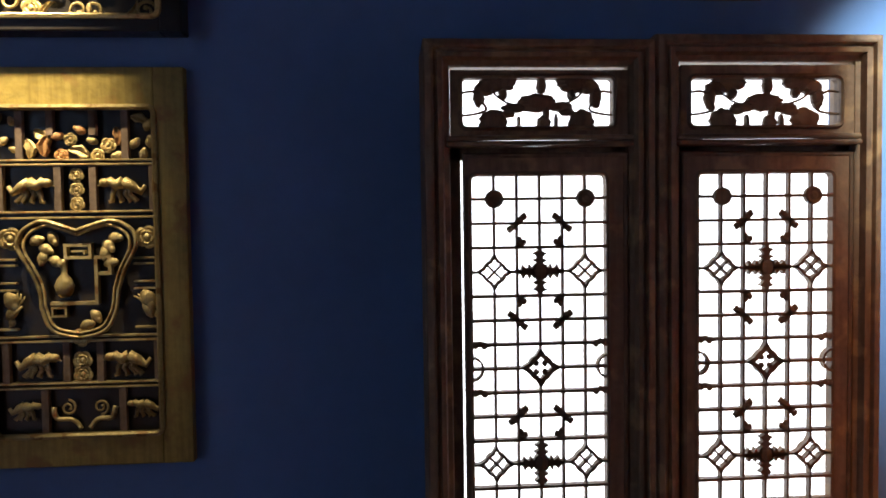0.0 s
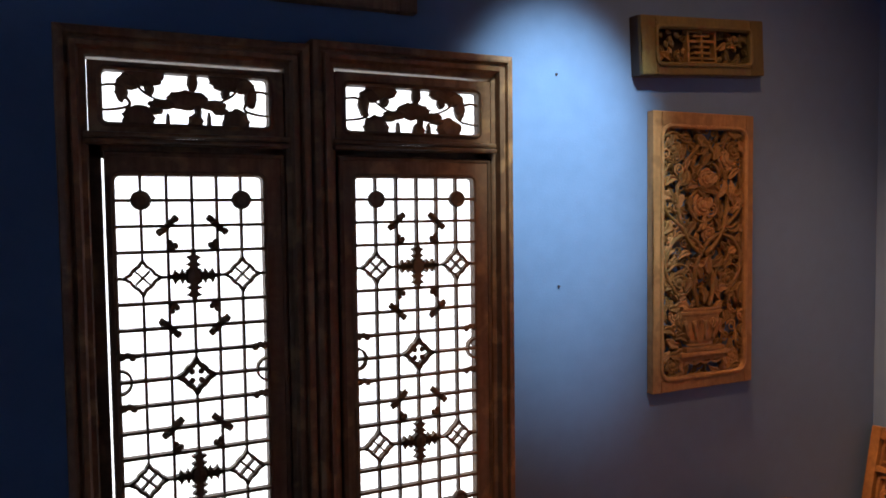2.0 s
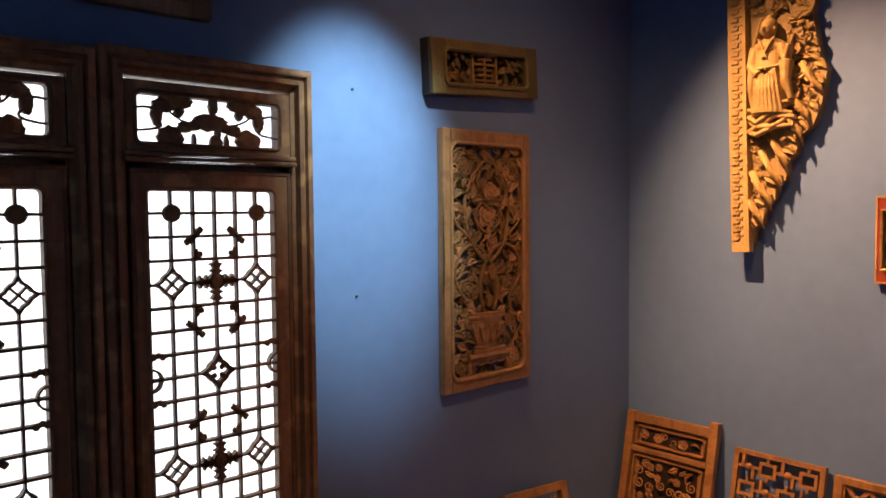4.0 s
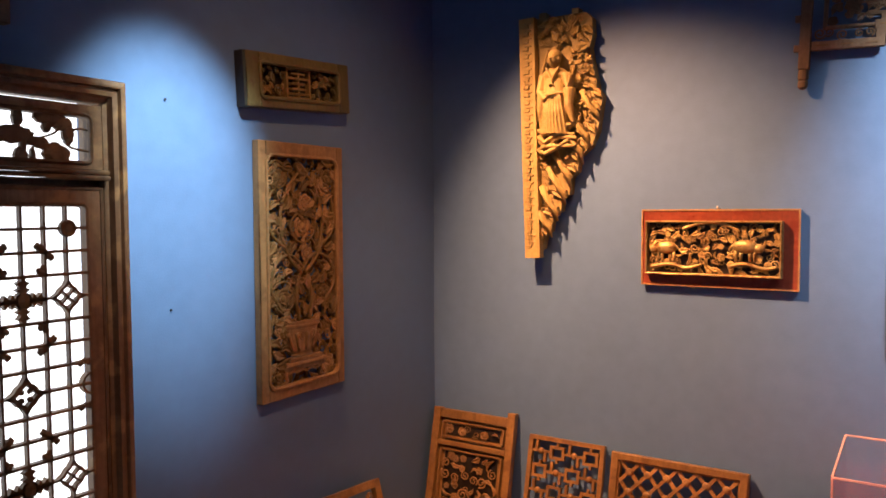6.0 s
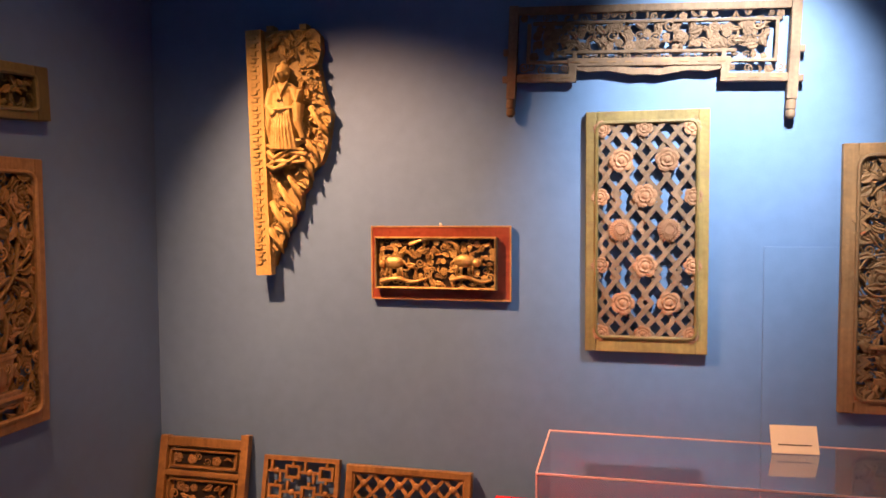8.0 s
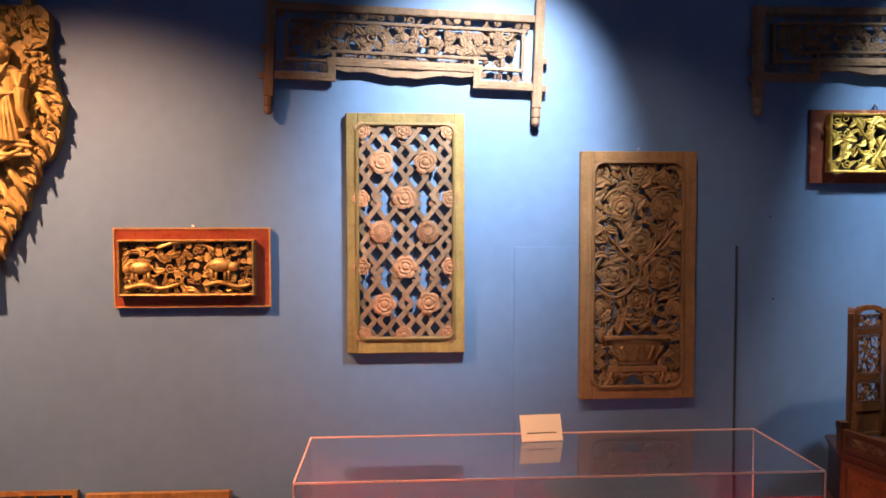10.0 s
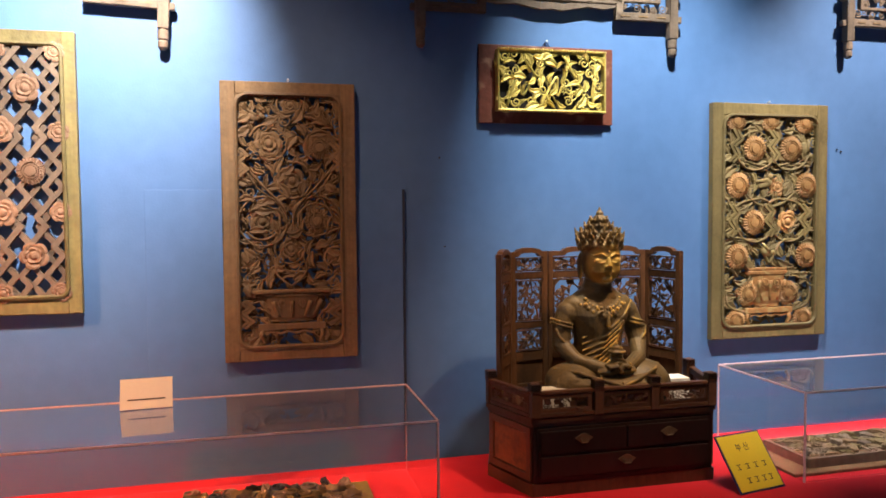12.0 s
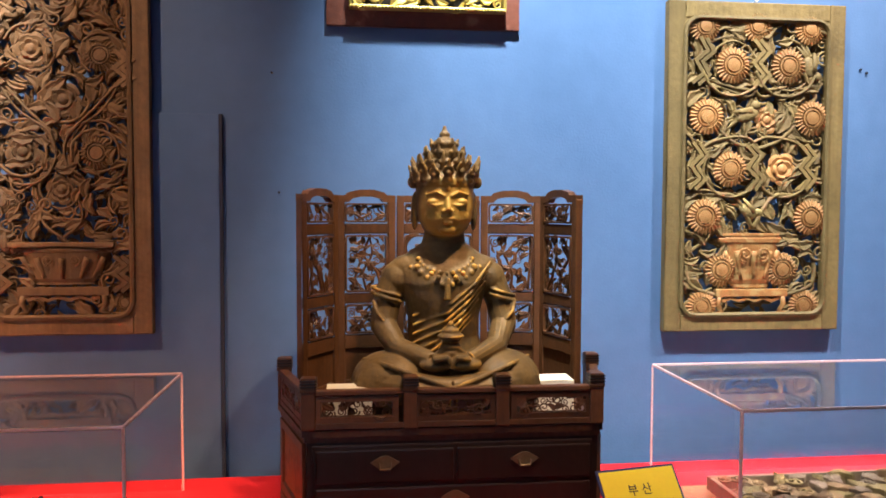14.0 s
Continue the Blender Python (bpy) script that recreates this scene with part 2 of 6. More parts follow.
def tube(bm, pts, r0, r1=None, sides=6, flat=1.0):
    """A tapered round rod through points; flat squeezes it along y."""
    r1 = r0 if r1 is None else r1
    pts = [Vector(p) for p in pts]
    rings, n = [], len(pts)
    for i, p in enumerate(pts):
        d = (pts[min(i + 1, n - 1)] - pts[max(i - 1, 0)]).normalized()
        side = d.cross(Vector((0, 1, 0)))
        side = side.normalized() if side.length > 0.05 else Vector((1, 0, 0))
        up = side.cross(d).normalized()
        r = r0 + (r1 - r0) * i / (n - 1)
        rings.append([bm.verts.new(p + side * (r * math.cos(a)) + up * (r * flat * math.sin(a))) for a in (2 * math.pi * j / sides for j in range(sides))])
    for a, b in zip(rings, rings[1:]):
        for j in range(sides):
            bm.faces.new((a[j], a[(j + 1) % sides], b[(j + 1) % sides], b[j]))
    bm.faces.new(rings[0])
    bm.faces.new(rings[-1])
    return bm


def ball(bm, c, r, u=10, v=7):
    """An ellipsoid; r is one radius or three."""
    r = (r, r, r) if not hasattr(r, "__len__") else r
    bmesh.ops.create_uvsphere(bm, u_segments=u, v_segments=v, radius=1, matrix=Matrix.LocRotScale(c, None, r))
    return bm


def lathe(bm, profile, n=24, wobble=0.0, teeth=0, squash=1.0, lean=None):
    """Turns (radius, height) about y, towards -y; teeth scallop the rim. lean turns the axis to z instead."""
    rows = []
    for r, h in profile:
        row = []
        for i in range(n):
            a = 2 * math.pi * i / n
            rr = r * (1 + wobble * math.cos(teeth * a)) if teeth else r
            row.append(bm.verts.new((rr * math.cos(a), -h, rr * math.sin(a)) if not lean else (rr * math.cos(a), rr * math.sin(a) * squash, h)))
        rows.append(row)
    for a, b in zip(rows, rows[1:]):
        for i in range(n):
            bm.faces.new((a[i], a[(i + 1) % n], b[(i + 1) % n], b[i]))
    bm.faces.new(rows[0])
    bm.faces.new(rows[-1])
    return bm


# ---- carving pieces, shared by many works ----
def leaf_mesh(mat, wide=0.24, curl=0.22, name="leaf"):
    """A lobed, ribbed leaf of length 1 along x, bent sideways, with a sunk midrib."""
    bm, rows, n = bmesh.new(), [], 9
    for i in range(n + 1):
        t = i / n
        lobe = 0.70 + 0.30 * abs(math.cos(3 * math.pi * t))
        w = wide * math.sin(math.pi * min(1, t ** 0.7)) * lobe + 0.012
        z = curl * math.sin(math.pi * t * 0.85)
        h = 0.13 + 0.10 * math.sin(math.pi * t) + 0.04 * math.cos(6 * math.pi * t)
        rows.append([bm.verts.new(p) for p in ((t, -0.04, z + w), (t + 0.02, -h, z + 0.5 * w), (t, -0.5 * h, z), (t + 0.02, -h, z - 0.5 * w), (t, -0.04, z - w), (t, 0.08, z))])
    for a, b in zip(rows, rows[1:]):
        for j in range(6):
            bm.faces.new((a[j], b[j], b[(j + 1) % 6], a[(j + 1) % 6]))
    bm.faces.new(rows[0])
    bm.faces.new(rows[-1])
    return mesh_of(name, bm, mat)


def scroll_mesh(mat, turns=1.35, name="scroll"):
    """A curling tendril about 1 across."""
    bm, pts = bmesh.new(), []
    for i in range(19):
        t = i / 18
        a, r = 2 * math.pi * turns * t, 0.5 * (1 - 0.72 * t)
        pts.append((r * math.cos(a), -0.12 - 0.06 * math.sin(3 * t), r * math.sin(a)))
    tube(bm, pts, 0.085, 0.06, 6)
    ball(bm, pts[-1], 0.12, 6, 5)
    return mesh_of(name, bm, mat, True)


def flower_mesh(mat, petals=6, name="flower"):
    """An open blossom, radius 1: a scalloped outer whorl, an inner whorl and a domed heart."""
    bm, n, rows = bmesh.new(), petals * 8, []
    prof = ((0.90, 0.02, 0.10, 0), (1.0, 0.26, 0.12, 0), (0.80, 0.34, 0.10, 0), (0.58, 0.20, 0.04, 0), (0.62, 0.36, 0.10, 0.5), (0.52, 0.50, 0.10, 0.5), (0.34, 0.34, 0.0, 0), (0.26, 0.46, 0.0, 0), (0.14, 0.56, 0.0, 0), (0.01, 0.58, 0.0, 0))
    for r, h, w, shift in prof:
        row = []
        for i in range(n):
            a = 2 * math.pi * i / n
            c = abs(math.cos(petals * (a + shift * math.pi / petals) / 2))
            k = 1 + w * (1.6 * c ** 0.5 - 1.1)
            row.append(bm.verts.new((r * k * math.cos(a), -h * (0.8 + 0.3 * c if w else 1), r * k * math.sin(a))))
        rows.append(row)
    for a, b in zip(rows, rows[1:]):
        for i in range(n):
            bm.faces.new((a[i], a[(i + 1) % n], b[(i + 1) % n], b[i]))
    bm.faces.new(rows[0])
    bm.faces.new(rows[-1])
    return mesh_of(name, bm, mat)


def sunflower_mesh(mat, teeth=26, name="sunflower"):
    """A round flower head of concentric ridges with a toothed rim, radius 1."""
    bm = bmesh.new()
    n = teeth * 3
    rows = []
    prof = ((0.98, -0.10, 0.04), (1.0, 0.26, 0.09), (0.66, 0.46, 0.08), (0.62, 0.20, 0.0), (0.57, 0.20, 0.0), (0.55, 0.44, 0.0), (0.47, 0.46, 0.0), (0.45, 0.26, 0.0), (0.41, 0.26, 0.0), (0.38, 0.50, 0.0), (0.20, 0.54, 0.0), (0.02, 0.56, 0.0))
    for r, h, w in prof:
        rows.append([bm.verts.new((r * (1 + w * math.cos(teeth * a)) * math.cos(a), -h * (1 + 1.2 * w * math.cos(teeth * a)), r * (1 + w * math.cos(teeth * a)) * math.sin(a))) for a in (2 * math.pi * i / n for i in range(n))])
    for a, b in zip(rows, rows[1:]):
        for i in range(n):
            bm.faces.new((a[i], a[(i + 1) % n], b[(i + 1) % n], b[i]))
    bm.faces.new(rows[0])
    bm.faces.new(rows[-1])
    return mesh_of(name, bm, mat)


def blade_mesh(mat, wide=0.27, curl=0.16, name="leaf"):
    """A broad pointed leaf of length 1 with upstanding edges, a hollow face and cut sides."""
    bm, rows, n = bmesh.new(), [], 10
    for i in range(n + 1):
        t = i / n
        w = wide * math.sin(math.pi * t ** 0.75) ** 0.8 * (1 + 0.16 * math.cos(5 * math.pi * t)) + 0.015
        z = curl * math.sin(math.pi * t * 0.9) + 0.10 * t * t
        h = 0.16 + 0.08 * math.sin(math.pi * t)
        rows.append([bm.verts.new(p) for p in ((t, 0.16, z + 0.9 * w), (t, -h + 0.03, z + w), (t + 0.02, -h - 0.02, z + 0.72 * w), (t + 0.01, -h + 0.09, z), (t + 0.02, -h - 0.02, z - 0.72 * w), (t, -h + 0.03, z - w), (t, 0.16, z - 0.9 * w))])
    for a, b in zip(rows, rows[1:]):
        for j in range(7):
            bm.faces.new((a[j], b[j], b[(j + 1) % 7], a[(j + 1) % 7]))
    bm.faces.new(rows[0])
    bm.faces.new(rows[-1])
    return mesh_of(name, bm, mat)


def bud_mesh(mat, name="bud"):
    bm = bmesh.new()
    ball(bm, (0, -0.3, 0), (0.5, 0.34, 0.42), 10, 7)
    ball(bm, (0.32, -0.38, 0.1), (0.34, 0.25, 0.26), 8, 6)
    ball(bm, (-0.3, -0.26, -0.12), (0.28, 0.2, 0.3), 8, 6)
    return mesh_of(name, bm, mat, True)


def bird_mesh(mat, name="bird"):
    bm = bmesh.new()
    ball(bm, (0, -0.3, 0), (0.5, 0.26, 0.27), 10, 7)
    ball(bm, (0.46, -0.36, 0.26), (0.2, 0.17, 0.18), 8, 6)
    tube(bm, [(0.6, -0.38, 0.27), (0.82, -0.38, 0.22)], 0.07, 0.01, 5)
    for k in range(3):
        tube(bm, [(-0.35, -0.25, 0.02 * k), (-0.7, -0.22, -0.12 + 0.13 * k), (-1.0, -0.2, -0.3 + 0.22 * k)], 0.11, 0.04, 5)
    tube(bm, [(0.2, -0.45, 0.12), (-0.15, -0.5, 0.22), (-0.55, -0.42, 0.32)], 0.16, 0.05, 6)
    return mesh_of(name, bm, mat, True)


KIT = {}


def kit(mat):
    """Leaf, scroll, flower and the rest in one material, made once."""
    if mat.name not in KIT:
        KIT[mat.name] = dict(leaf=leaf_mesh(mat), leaf2=leaf_mesh(mat, 0.17, -0.3), leaf3=leaf_mesh(mat, 0.33, 0.12), blade=blade_mesh(mat), blade2=blade_mesh(mat, 0.19, -0.26), scroll=scroll_mesh(mat), flower=flower_mesh(mat), five=flower_mesh(mat, 5), sun=sunflower_mesh(mat), bud=bud_mesh(mat), bird=bird_mesh(mat))
    return KIT[mat.name]


def put(kind, mat, parent, x, z, size, y=0.0, turn=0.0, deep=1.0, flip=False):
    """One carved piece at (x, z) of a work, turned in its plane."""
    names = {"leaf": "leaf", "leaf2": "leaf", "leaf3": "leaf", "blade": "leaf", "blade2": "leaf", "scroll": "scroll", "flower": "flower", "five": "flower", "sun": "sunflower", "bud": "bud", "bird": "bird"}
    m = Matrix.Translation((x, y, z)) @ Matrix.Rotation(radians(turn), 4, "Y") @ Matrix.Diagonal((size, size * deep, -size if flip else size, 1))
    return piece(names[kind], kit(mat)[kind], parent, m)


def vine(parent, mat, pts, r=0.006, y=-0.02, name="vine"):
    """A smooth stem through a few (x, z) points."""
    out, n = [], len(pts)
    for i in range(n - 1):
        p = [Vector(pts[max(0, min(n - 1, k))]) for k in (i - 1, i, i + 1, i + 2)]
        for s in range(6):
            t = s / 6
            q = 0.5 * (2 * p[1] + (p[2] - p[0]) * t + (2 * p[0] - 5 * p[1] + 4 * p[2] - p[3]) * t * t + (3 * p[1] - p[0] - 3 * p[2] + p[3]) * t ** 3)
            out.append((q.x, y - 0.004 * math.sin(i * 1.7 + t * 3), q.y))
    out.append((pts[-1][0], y, pts[-1][1]))
    return part(name, tube(bmesh.new(), out, r, r * 0.75, 6, 1.3), mat, parent, smooth=True)


def fill(parent, mats, x0, x1, z0, z1, step, seed, clear=(), centres=(), y=-0.012, mix=(0.62, 0.9), size=1.25, deep=0.7):
    """Leaves, tendrils and buds packed over a field, swirling round the centres and leaving the clear circles free."""
    rng = random.Random(seed)
    nx, nz = max(1, round((x1 - x0) / step)), max(1, round((z1 - z0) / step))
    for i in range(nx):
        for j in range(nz):
            x = x0 + (i + 0.5 + rng.uniform(-0.32, 0.32)) * (x1 - x0) / nx
            z = z0 + (j + 0.5 + rng.uniform(-0.32, 0.32)) * (z1 - z0) / nz
            if any((x - cx) ** 2 + (z - cz) ** 2 < r * r for cx, cz, r in clear):
                continue
            a = rng.uniform(0, 360)
            if centres:
                cx, cz = min(centres, key=lambda c: (c[0] - x) ** 2 + (c[1] - z) ** 2)[:2]
                a = -math.degrees(math.atan2(z - cz, x - cx)) + 90 + rng.uniform(-50, 50)
            k, mat = rng.random(), rng.choice(mats)
            s = step * size * rng.uniform(0.8, 1.25)
            yy = y - rng.uniform(0, 0.012)
            ca, sa = math.cos(radians(a)), math.sin(radians(a))
            if k < mix[0]:
                lx = min(max(x - 0.5 * s * ca, x0 + 0.1 * s), x1 - 0.1 * s)
                put(rng.choice(("leaf", "leaf2", "leaf3")), mat, parent, lx, z + 0.5 * s * sa, s, yy, a, deep, rng.random() < 0.5)
            elif k < mix[1]:
                put("scroll", mat, parent, x, z, s * 0.85, yy, a, deep, rng.random() < 0.5)
            else:
                put("five", mat, parent, x, z, s * 0.36, yy, a, deep)


def swirl(parent, mats, cx, cz, r, seed, field, y=-0.024, stem=0.0055, arc=285, leaves=5):
    """A stem that winds round a blossom, with leaves springing from it; field bounds it as x0, x1, z0, z1."""
    rng = random.Random(seed)
    a0, way = rng.uniform(0, 360), rng.choice((-1, 1))
    inside = lambda x, z: (min(max(x, field[0]), field[1]), min(max(z, field[2]), field[3]))
    at = lambda k: radians(a0 + way * arc * k)
    pts = [inside(cx + r * (1 - 0.22 * k / 8) * math.cos(at(k / 8)), cz + r * (1 - 0.22 * k / 8) * math.sin(at(k / 8))) for k in range(9)]
    vine(parent, rng.choice(mats), pts, stem, y)
    for k in range(leaves):
        f = (k + 0.5) / leaves
        a = at(f)
        x, z = inside(cx + r * math.cos(a), cz + r * math.sin(a))
        size = r * rng.uniform(0.50, 0.72)
        turn = -math.degrees(a) - way * rng.uniform(25, 60) + (180 if k % 3 == 2 else 0)
        ex, ez = x + size * math.cos(radians(turn)), z - size * math.sin(radians(turn))
        if field[0] < ex < field[1] and field[2] < ez < field[3]:
            put(rng.choice(("blade", "blade2")), rng.choice(mats), parent, x, z, size, y + 0.006, turn, 0.75, way < 0)


def scatter(parent, mats, field, gap, seed, clear=(), centres=(), y=-0.016, kinds=("blade", "blade2", "leaf", "scroll"), size=1.3, deep=0.8):
    """Leaves and tendrils kept a gap apart, so that the ground shows dark between them."""
    rng, done = random.Random(seed), []
    x0, x1, z0, z1 = field
    for _ in range(int(14 * (x1 - x0) * (z1 - z0) / gap ** 2)):
        x, z = rng.uniform(x0, x1), rng.uniform(z0, z1)
        if any((x - cx) ** 2 + (z - cz) ** 2 < r * r for cx, cz, r in clear) or any((x - p) ** 2 + (z - q) ** 2 < gap * gap for p, q in done):
            continue
        done.append((x, z))
        a = rng.uniform(0, 360)
        if centres:
            cx, cz = min(centres, key=lambda c: (c[0] - x) ** 2 + (c[1] - z) ** 2)[:2]
            a = -math.degrees(math.atan2(z - cz, x - cx)) + rng.choice((60, 90, 240, 270)) + rng.uniform(-25, 25)
        s = gap * size * rng.uniform(0.85, 1.2)
        kind = rng.choice(kinds)
        k = 0.5 if kind not in ("scroll", "five", "bud") else 0.0
        px, pz = x - k * s * math.cos(radians(a)), z + k * s * math.sin(radians(a))
        px, pz = min(max(px, x0), x1), min(max(pz, z0), z1)
        put(kind, rng.choice(mats), parent, px, pz, s * {"scroll": 0.7, "five": 0.36, "bud": 0.5}.get(kind, 1.0), y - rng.uniform(0, 0.008), a, deep, rng.random() < 0.5)


def board_frame(parent, mat, W, H, mx, mz0, mz1, thick, lip=None, scoop=0.03, z0=0.0):
    """A flat board frame with a raised, scooped bead round its opening."""
    x0, x1, za, zb = -W / 2 + mx, W / 2 - mx, z0 + mz0, z0 + H - mz1
    for name, q in (("stile", rect(-W / 2, x0, z0, z0 + H)), ("stile", rect(x1, W / 2, z0, z0 + H)), ("rail", rect(x0, x1, z0, za)), ("rail", rect(x0, x1, zb, z0 + H))):
        part(name, boxed(q[0][0], q[1][0], -thick, -0.002, q[0][1], q[2][1], bevel=0.004), mat, parent)
    for sx, cx in ((1, x0), (-1, x1)):
        for sz, cz in ((1, za), (-1, zb)):
            bm = bmesh.new()
            arc = [(cx - sx * 0.002, cz - sz * 0.002)] + [(cx + sx * scoop * (1 - math.cos(radians(a))), cz + sz * scoop * (1 - math.sin(radians(a)))) for a in (0, 22, 45, 68, 90)]
            f = [bm.verts.new((p[0], -thick + 0.003, p[1])) for p in arc]
            b = [bm.verts.new((p[0], -0.004, p[1])) for p in arc]
            bm.faces.new(f), bm.faces.new(b)
            for i in range(len(arc)):
                k = (i + 1) % len(arc)
                bm.faces.new((f[i], f[k], b[k], b[i]))
            part("corner_block", bm, mat, parent)
    part("bead", moulding(bmesh.new(), scooped(x0, x1, za, zb, scoop), [(-0.008, -thick + 0.002), (-0.006, -thick - 0.008), (0.002, -thick - 0.010), (0.008, -thick - 0.004), (0.008, -thick + 0.01)]), lip or mat, parent)
    return x0, x1, za, zb


def east(y, z, x=3.38, roll=0.0):
    """A pose on the east wall, facing the room."""
    return pose(x, y, z, 0, 0, -90) @ Matrix.Rotation(radians(roll), 4, "Y")


def north(x, z, y=2.18, roll=0.0):
    return pose(x, y, z) @ Matrix.Rotation(radians(roll), 4, "Y")


# ---- the room ----
structure("floor", boxed(-3.3, 3.55, -6.7, 2.4, -0.1, 0.0), FLOOR, "plain brown floor of the exhibition room", "floor")
structure("ceiling", boxed(-3.3, 3.55, -6.7, 2.4, 3.7, 3.8), CEIL, "dark painted ceiling above the room", "ceiling")
structure("wall_east", boxed(3.38, 3.53, -6.55, 2.33, 0, 3.7), BLUE, "blue painted wall hung with carved panels", "wall")
structure("wall_south", boxed(-3.2, 3.38, -6.7, -6.55, 0, 3.7), BLUE, "plain blue painted wall", "wall")
structure("wall_west", boxed(-3.2, -3.05, -6.55, 2.33, 0, 3.7), BLUE, "plain blue painted wall", "wall")
bm = boxed(-3.05, 0.0, 2.18, 2.24, 0, 3.7)
box(bm, 1.42, 3.38, 2.18, 2.24, 0, 3.7)
box(bm, 0.0, 1.42, 2.18, 2.24, 2.10, 3.7)
box(bm, 0.0, 0.078, 2.18, 2.19, 0, 2.10)
box(bm, 1.320, 1.42, 2.18, 2.19, 0, 2.10)
box(bm, 0.078, 1.320, 2.18, 2.19, 2.034, 2.10)
structure("wall_north", bm, BLUE, "blue painted wall round a bright lattice doorway", "wall")
structure("backdrop", boxed(-6, 8, 4.2, 4.25, -1, 6), OUTSIDE, "white daylight outside the lattice doors", "backdrop")
board = structure("wall_panel", boxed(3.368, 3.38, -1.765, -0.743, 0, 1.575, bevel=0.002), BLUE, "blue painted board fixed flat against the wall", "wall")
# narrow dark navy strip along the south side of the board
part("edge", boxed(3.366, 3.38, -1.775, -1.7655, 0, 1.575), DARKSTRIP, board)


# ---- lattice doors ----
def door_carving(parent, x0, x1, z0, z1, seed):
    """Openwork foliage in the transom: a broad blossom, heavy ragged leaves and thin tendrils between them."""
    rng = random.Random(seed)
    w, h = x1 - x0, z1 - z0
    tilt = 0.03 if seed == 3 else -0.04

    def lobe(u, v, ru, rv):
        bm, n, rows = bmesh.new(), 26, []
        teeth = [1 + rng.uniform(-0.10, 0.12) for _ in range(n)]
        for k, y in ((0.0, -0.016), (0.6, -0.014), (1.0, -0.006), (1.0, 0.006)):
            row = []
            for i in range(n):
                a = 2 * math.pi * i / n
                px = x0 + w * (u + tilt * (u - 0.5)) + max(k, 0.02) * ru * w * math.cos(a) * teeth[i]
                pz = z0 + h * v + max(k, 0.02) * rv * h * math.sin(a) * teeth[i]
                row.append(bm.verts.new((min(max(px, x0 + 0.001), x1 - 0.001), y, min(max(pz, z0 + 0.001), z1 - 0.001))))
            rows.append(row)
        for a, b in zip(rows, rows[1:]):
            for i in range(n):
                bm.faces.new((a[i], a[(i + 1) % n], b[(i + 1) % n], b[i]))
        bm.faces.new(rows[0]), bm.faces.new(rows[-1])
        part("leaf", bm, DOORWOOD, parent)

    lobe(0.50, 0.50, 0.125, 0.19)
    lobe(0.525, 0.86, 0.032, 0.20)
    lobe(0.54, 0.08, 0.045, 0.16)
    lobe(0.555, 0.28, 0.022, 0.20)
    for sx in (-1, 1):
        U = lambda u: 0.5 + sx * u
        for u, v, ru, rv in ((0.245, 0.90, 0.115, 0.20), (0.33, 0.80, 0.07, 0.16), (0.375, 0.62, 0.038, 0.24), (0.285, 0.13, 0.085, 0.25), (0.15, 0.40, 0.075, 0.10), (0.12, 0.09, 0.014, 0.18), (0.22, 0.68, 0.030, 0.12), (0.19, 0.30, 0.05, 0.08)):
            lobe(U(u), v + rng.uniform(-0.03, 0.03), ru * rng.uniform(0.92, 1.08), rv)
        P = lambda *q: [(x0 + w * U(u), z0 + h * v) for u, v in q]
        vine(parent, DOORWOOD, P((0.31, 0.78), (0.26, 0.60), (0.18, 0.48), (0.10, 0.46)), 0.0036, -0.008)
        vine(parent, DOORWOOD, P((0.37, 0.66), (0.43, 0.72), (0.50, 0.70)), 0.0042, -0.008)
        vine(parent, DOORWOOD, P((0.37, 0.52), (0.34, 0.36), (0.40, 0.28), (0.50, 0.24)), 0.0042, -0.008)


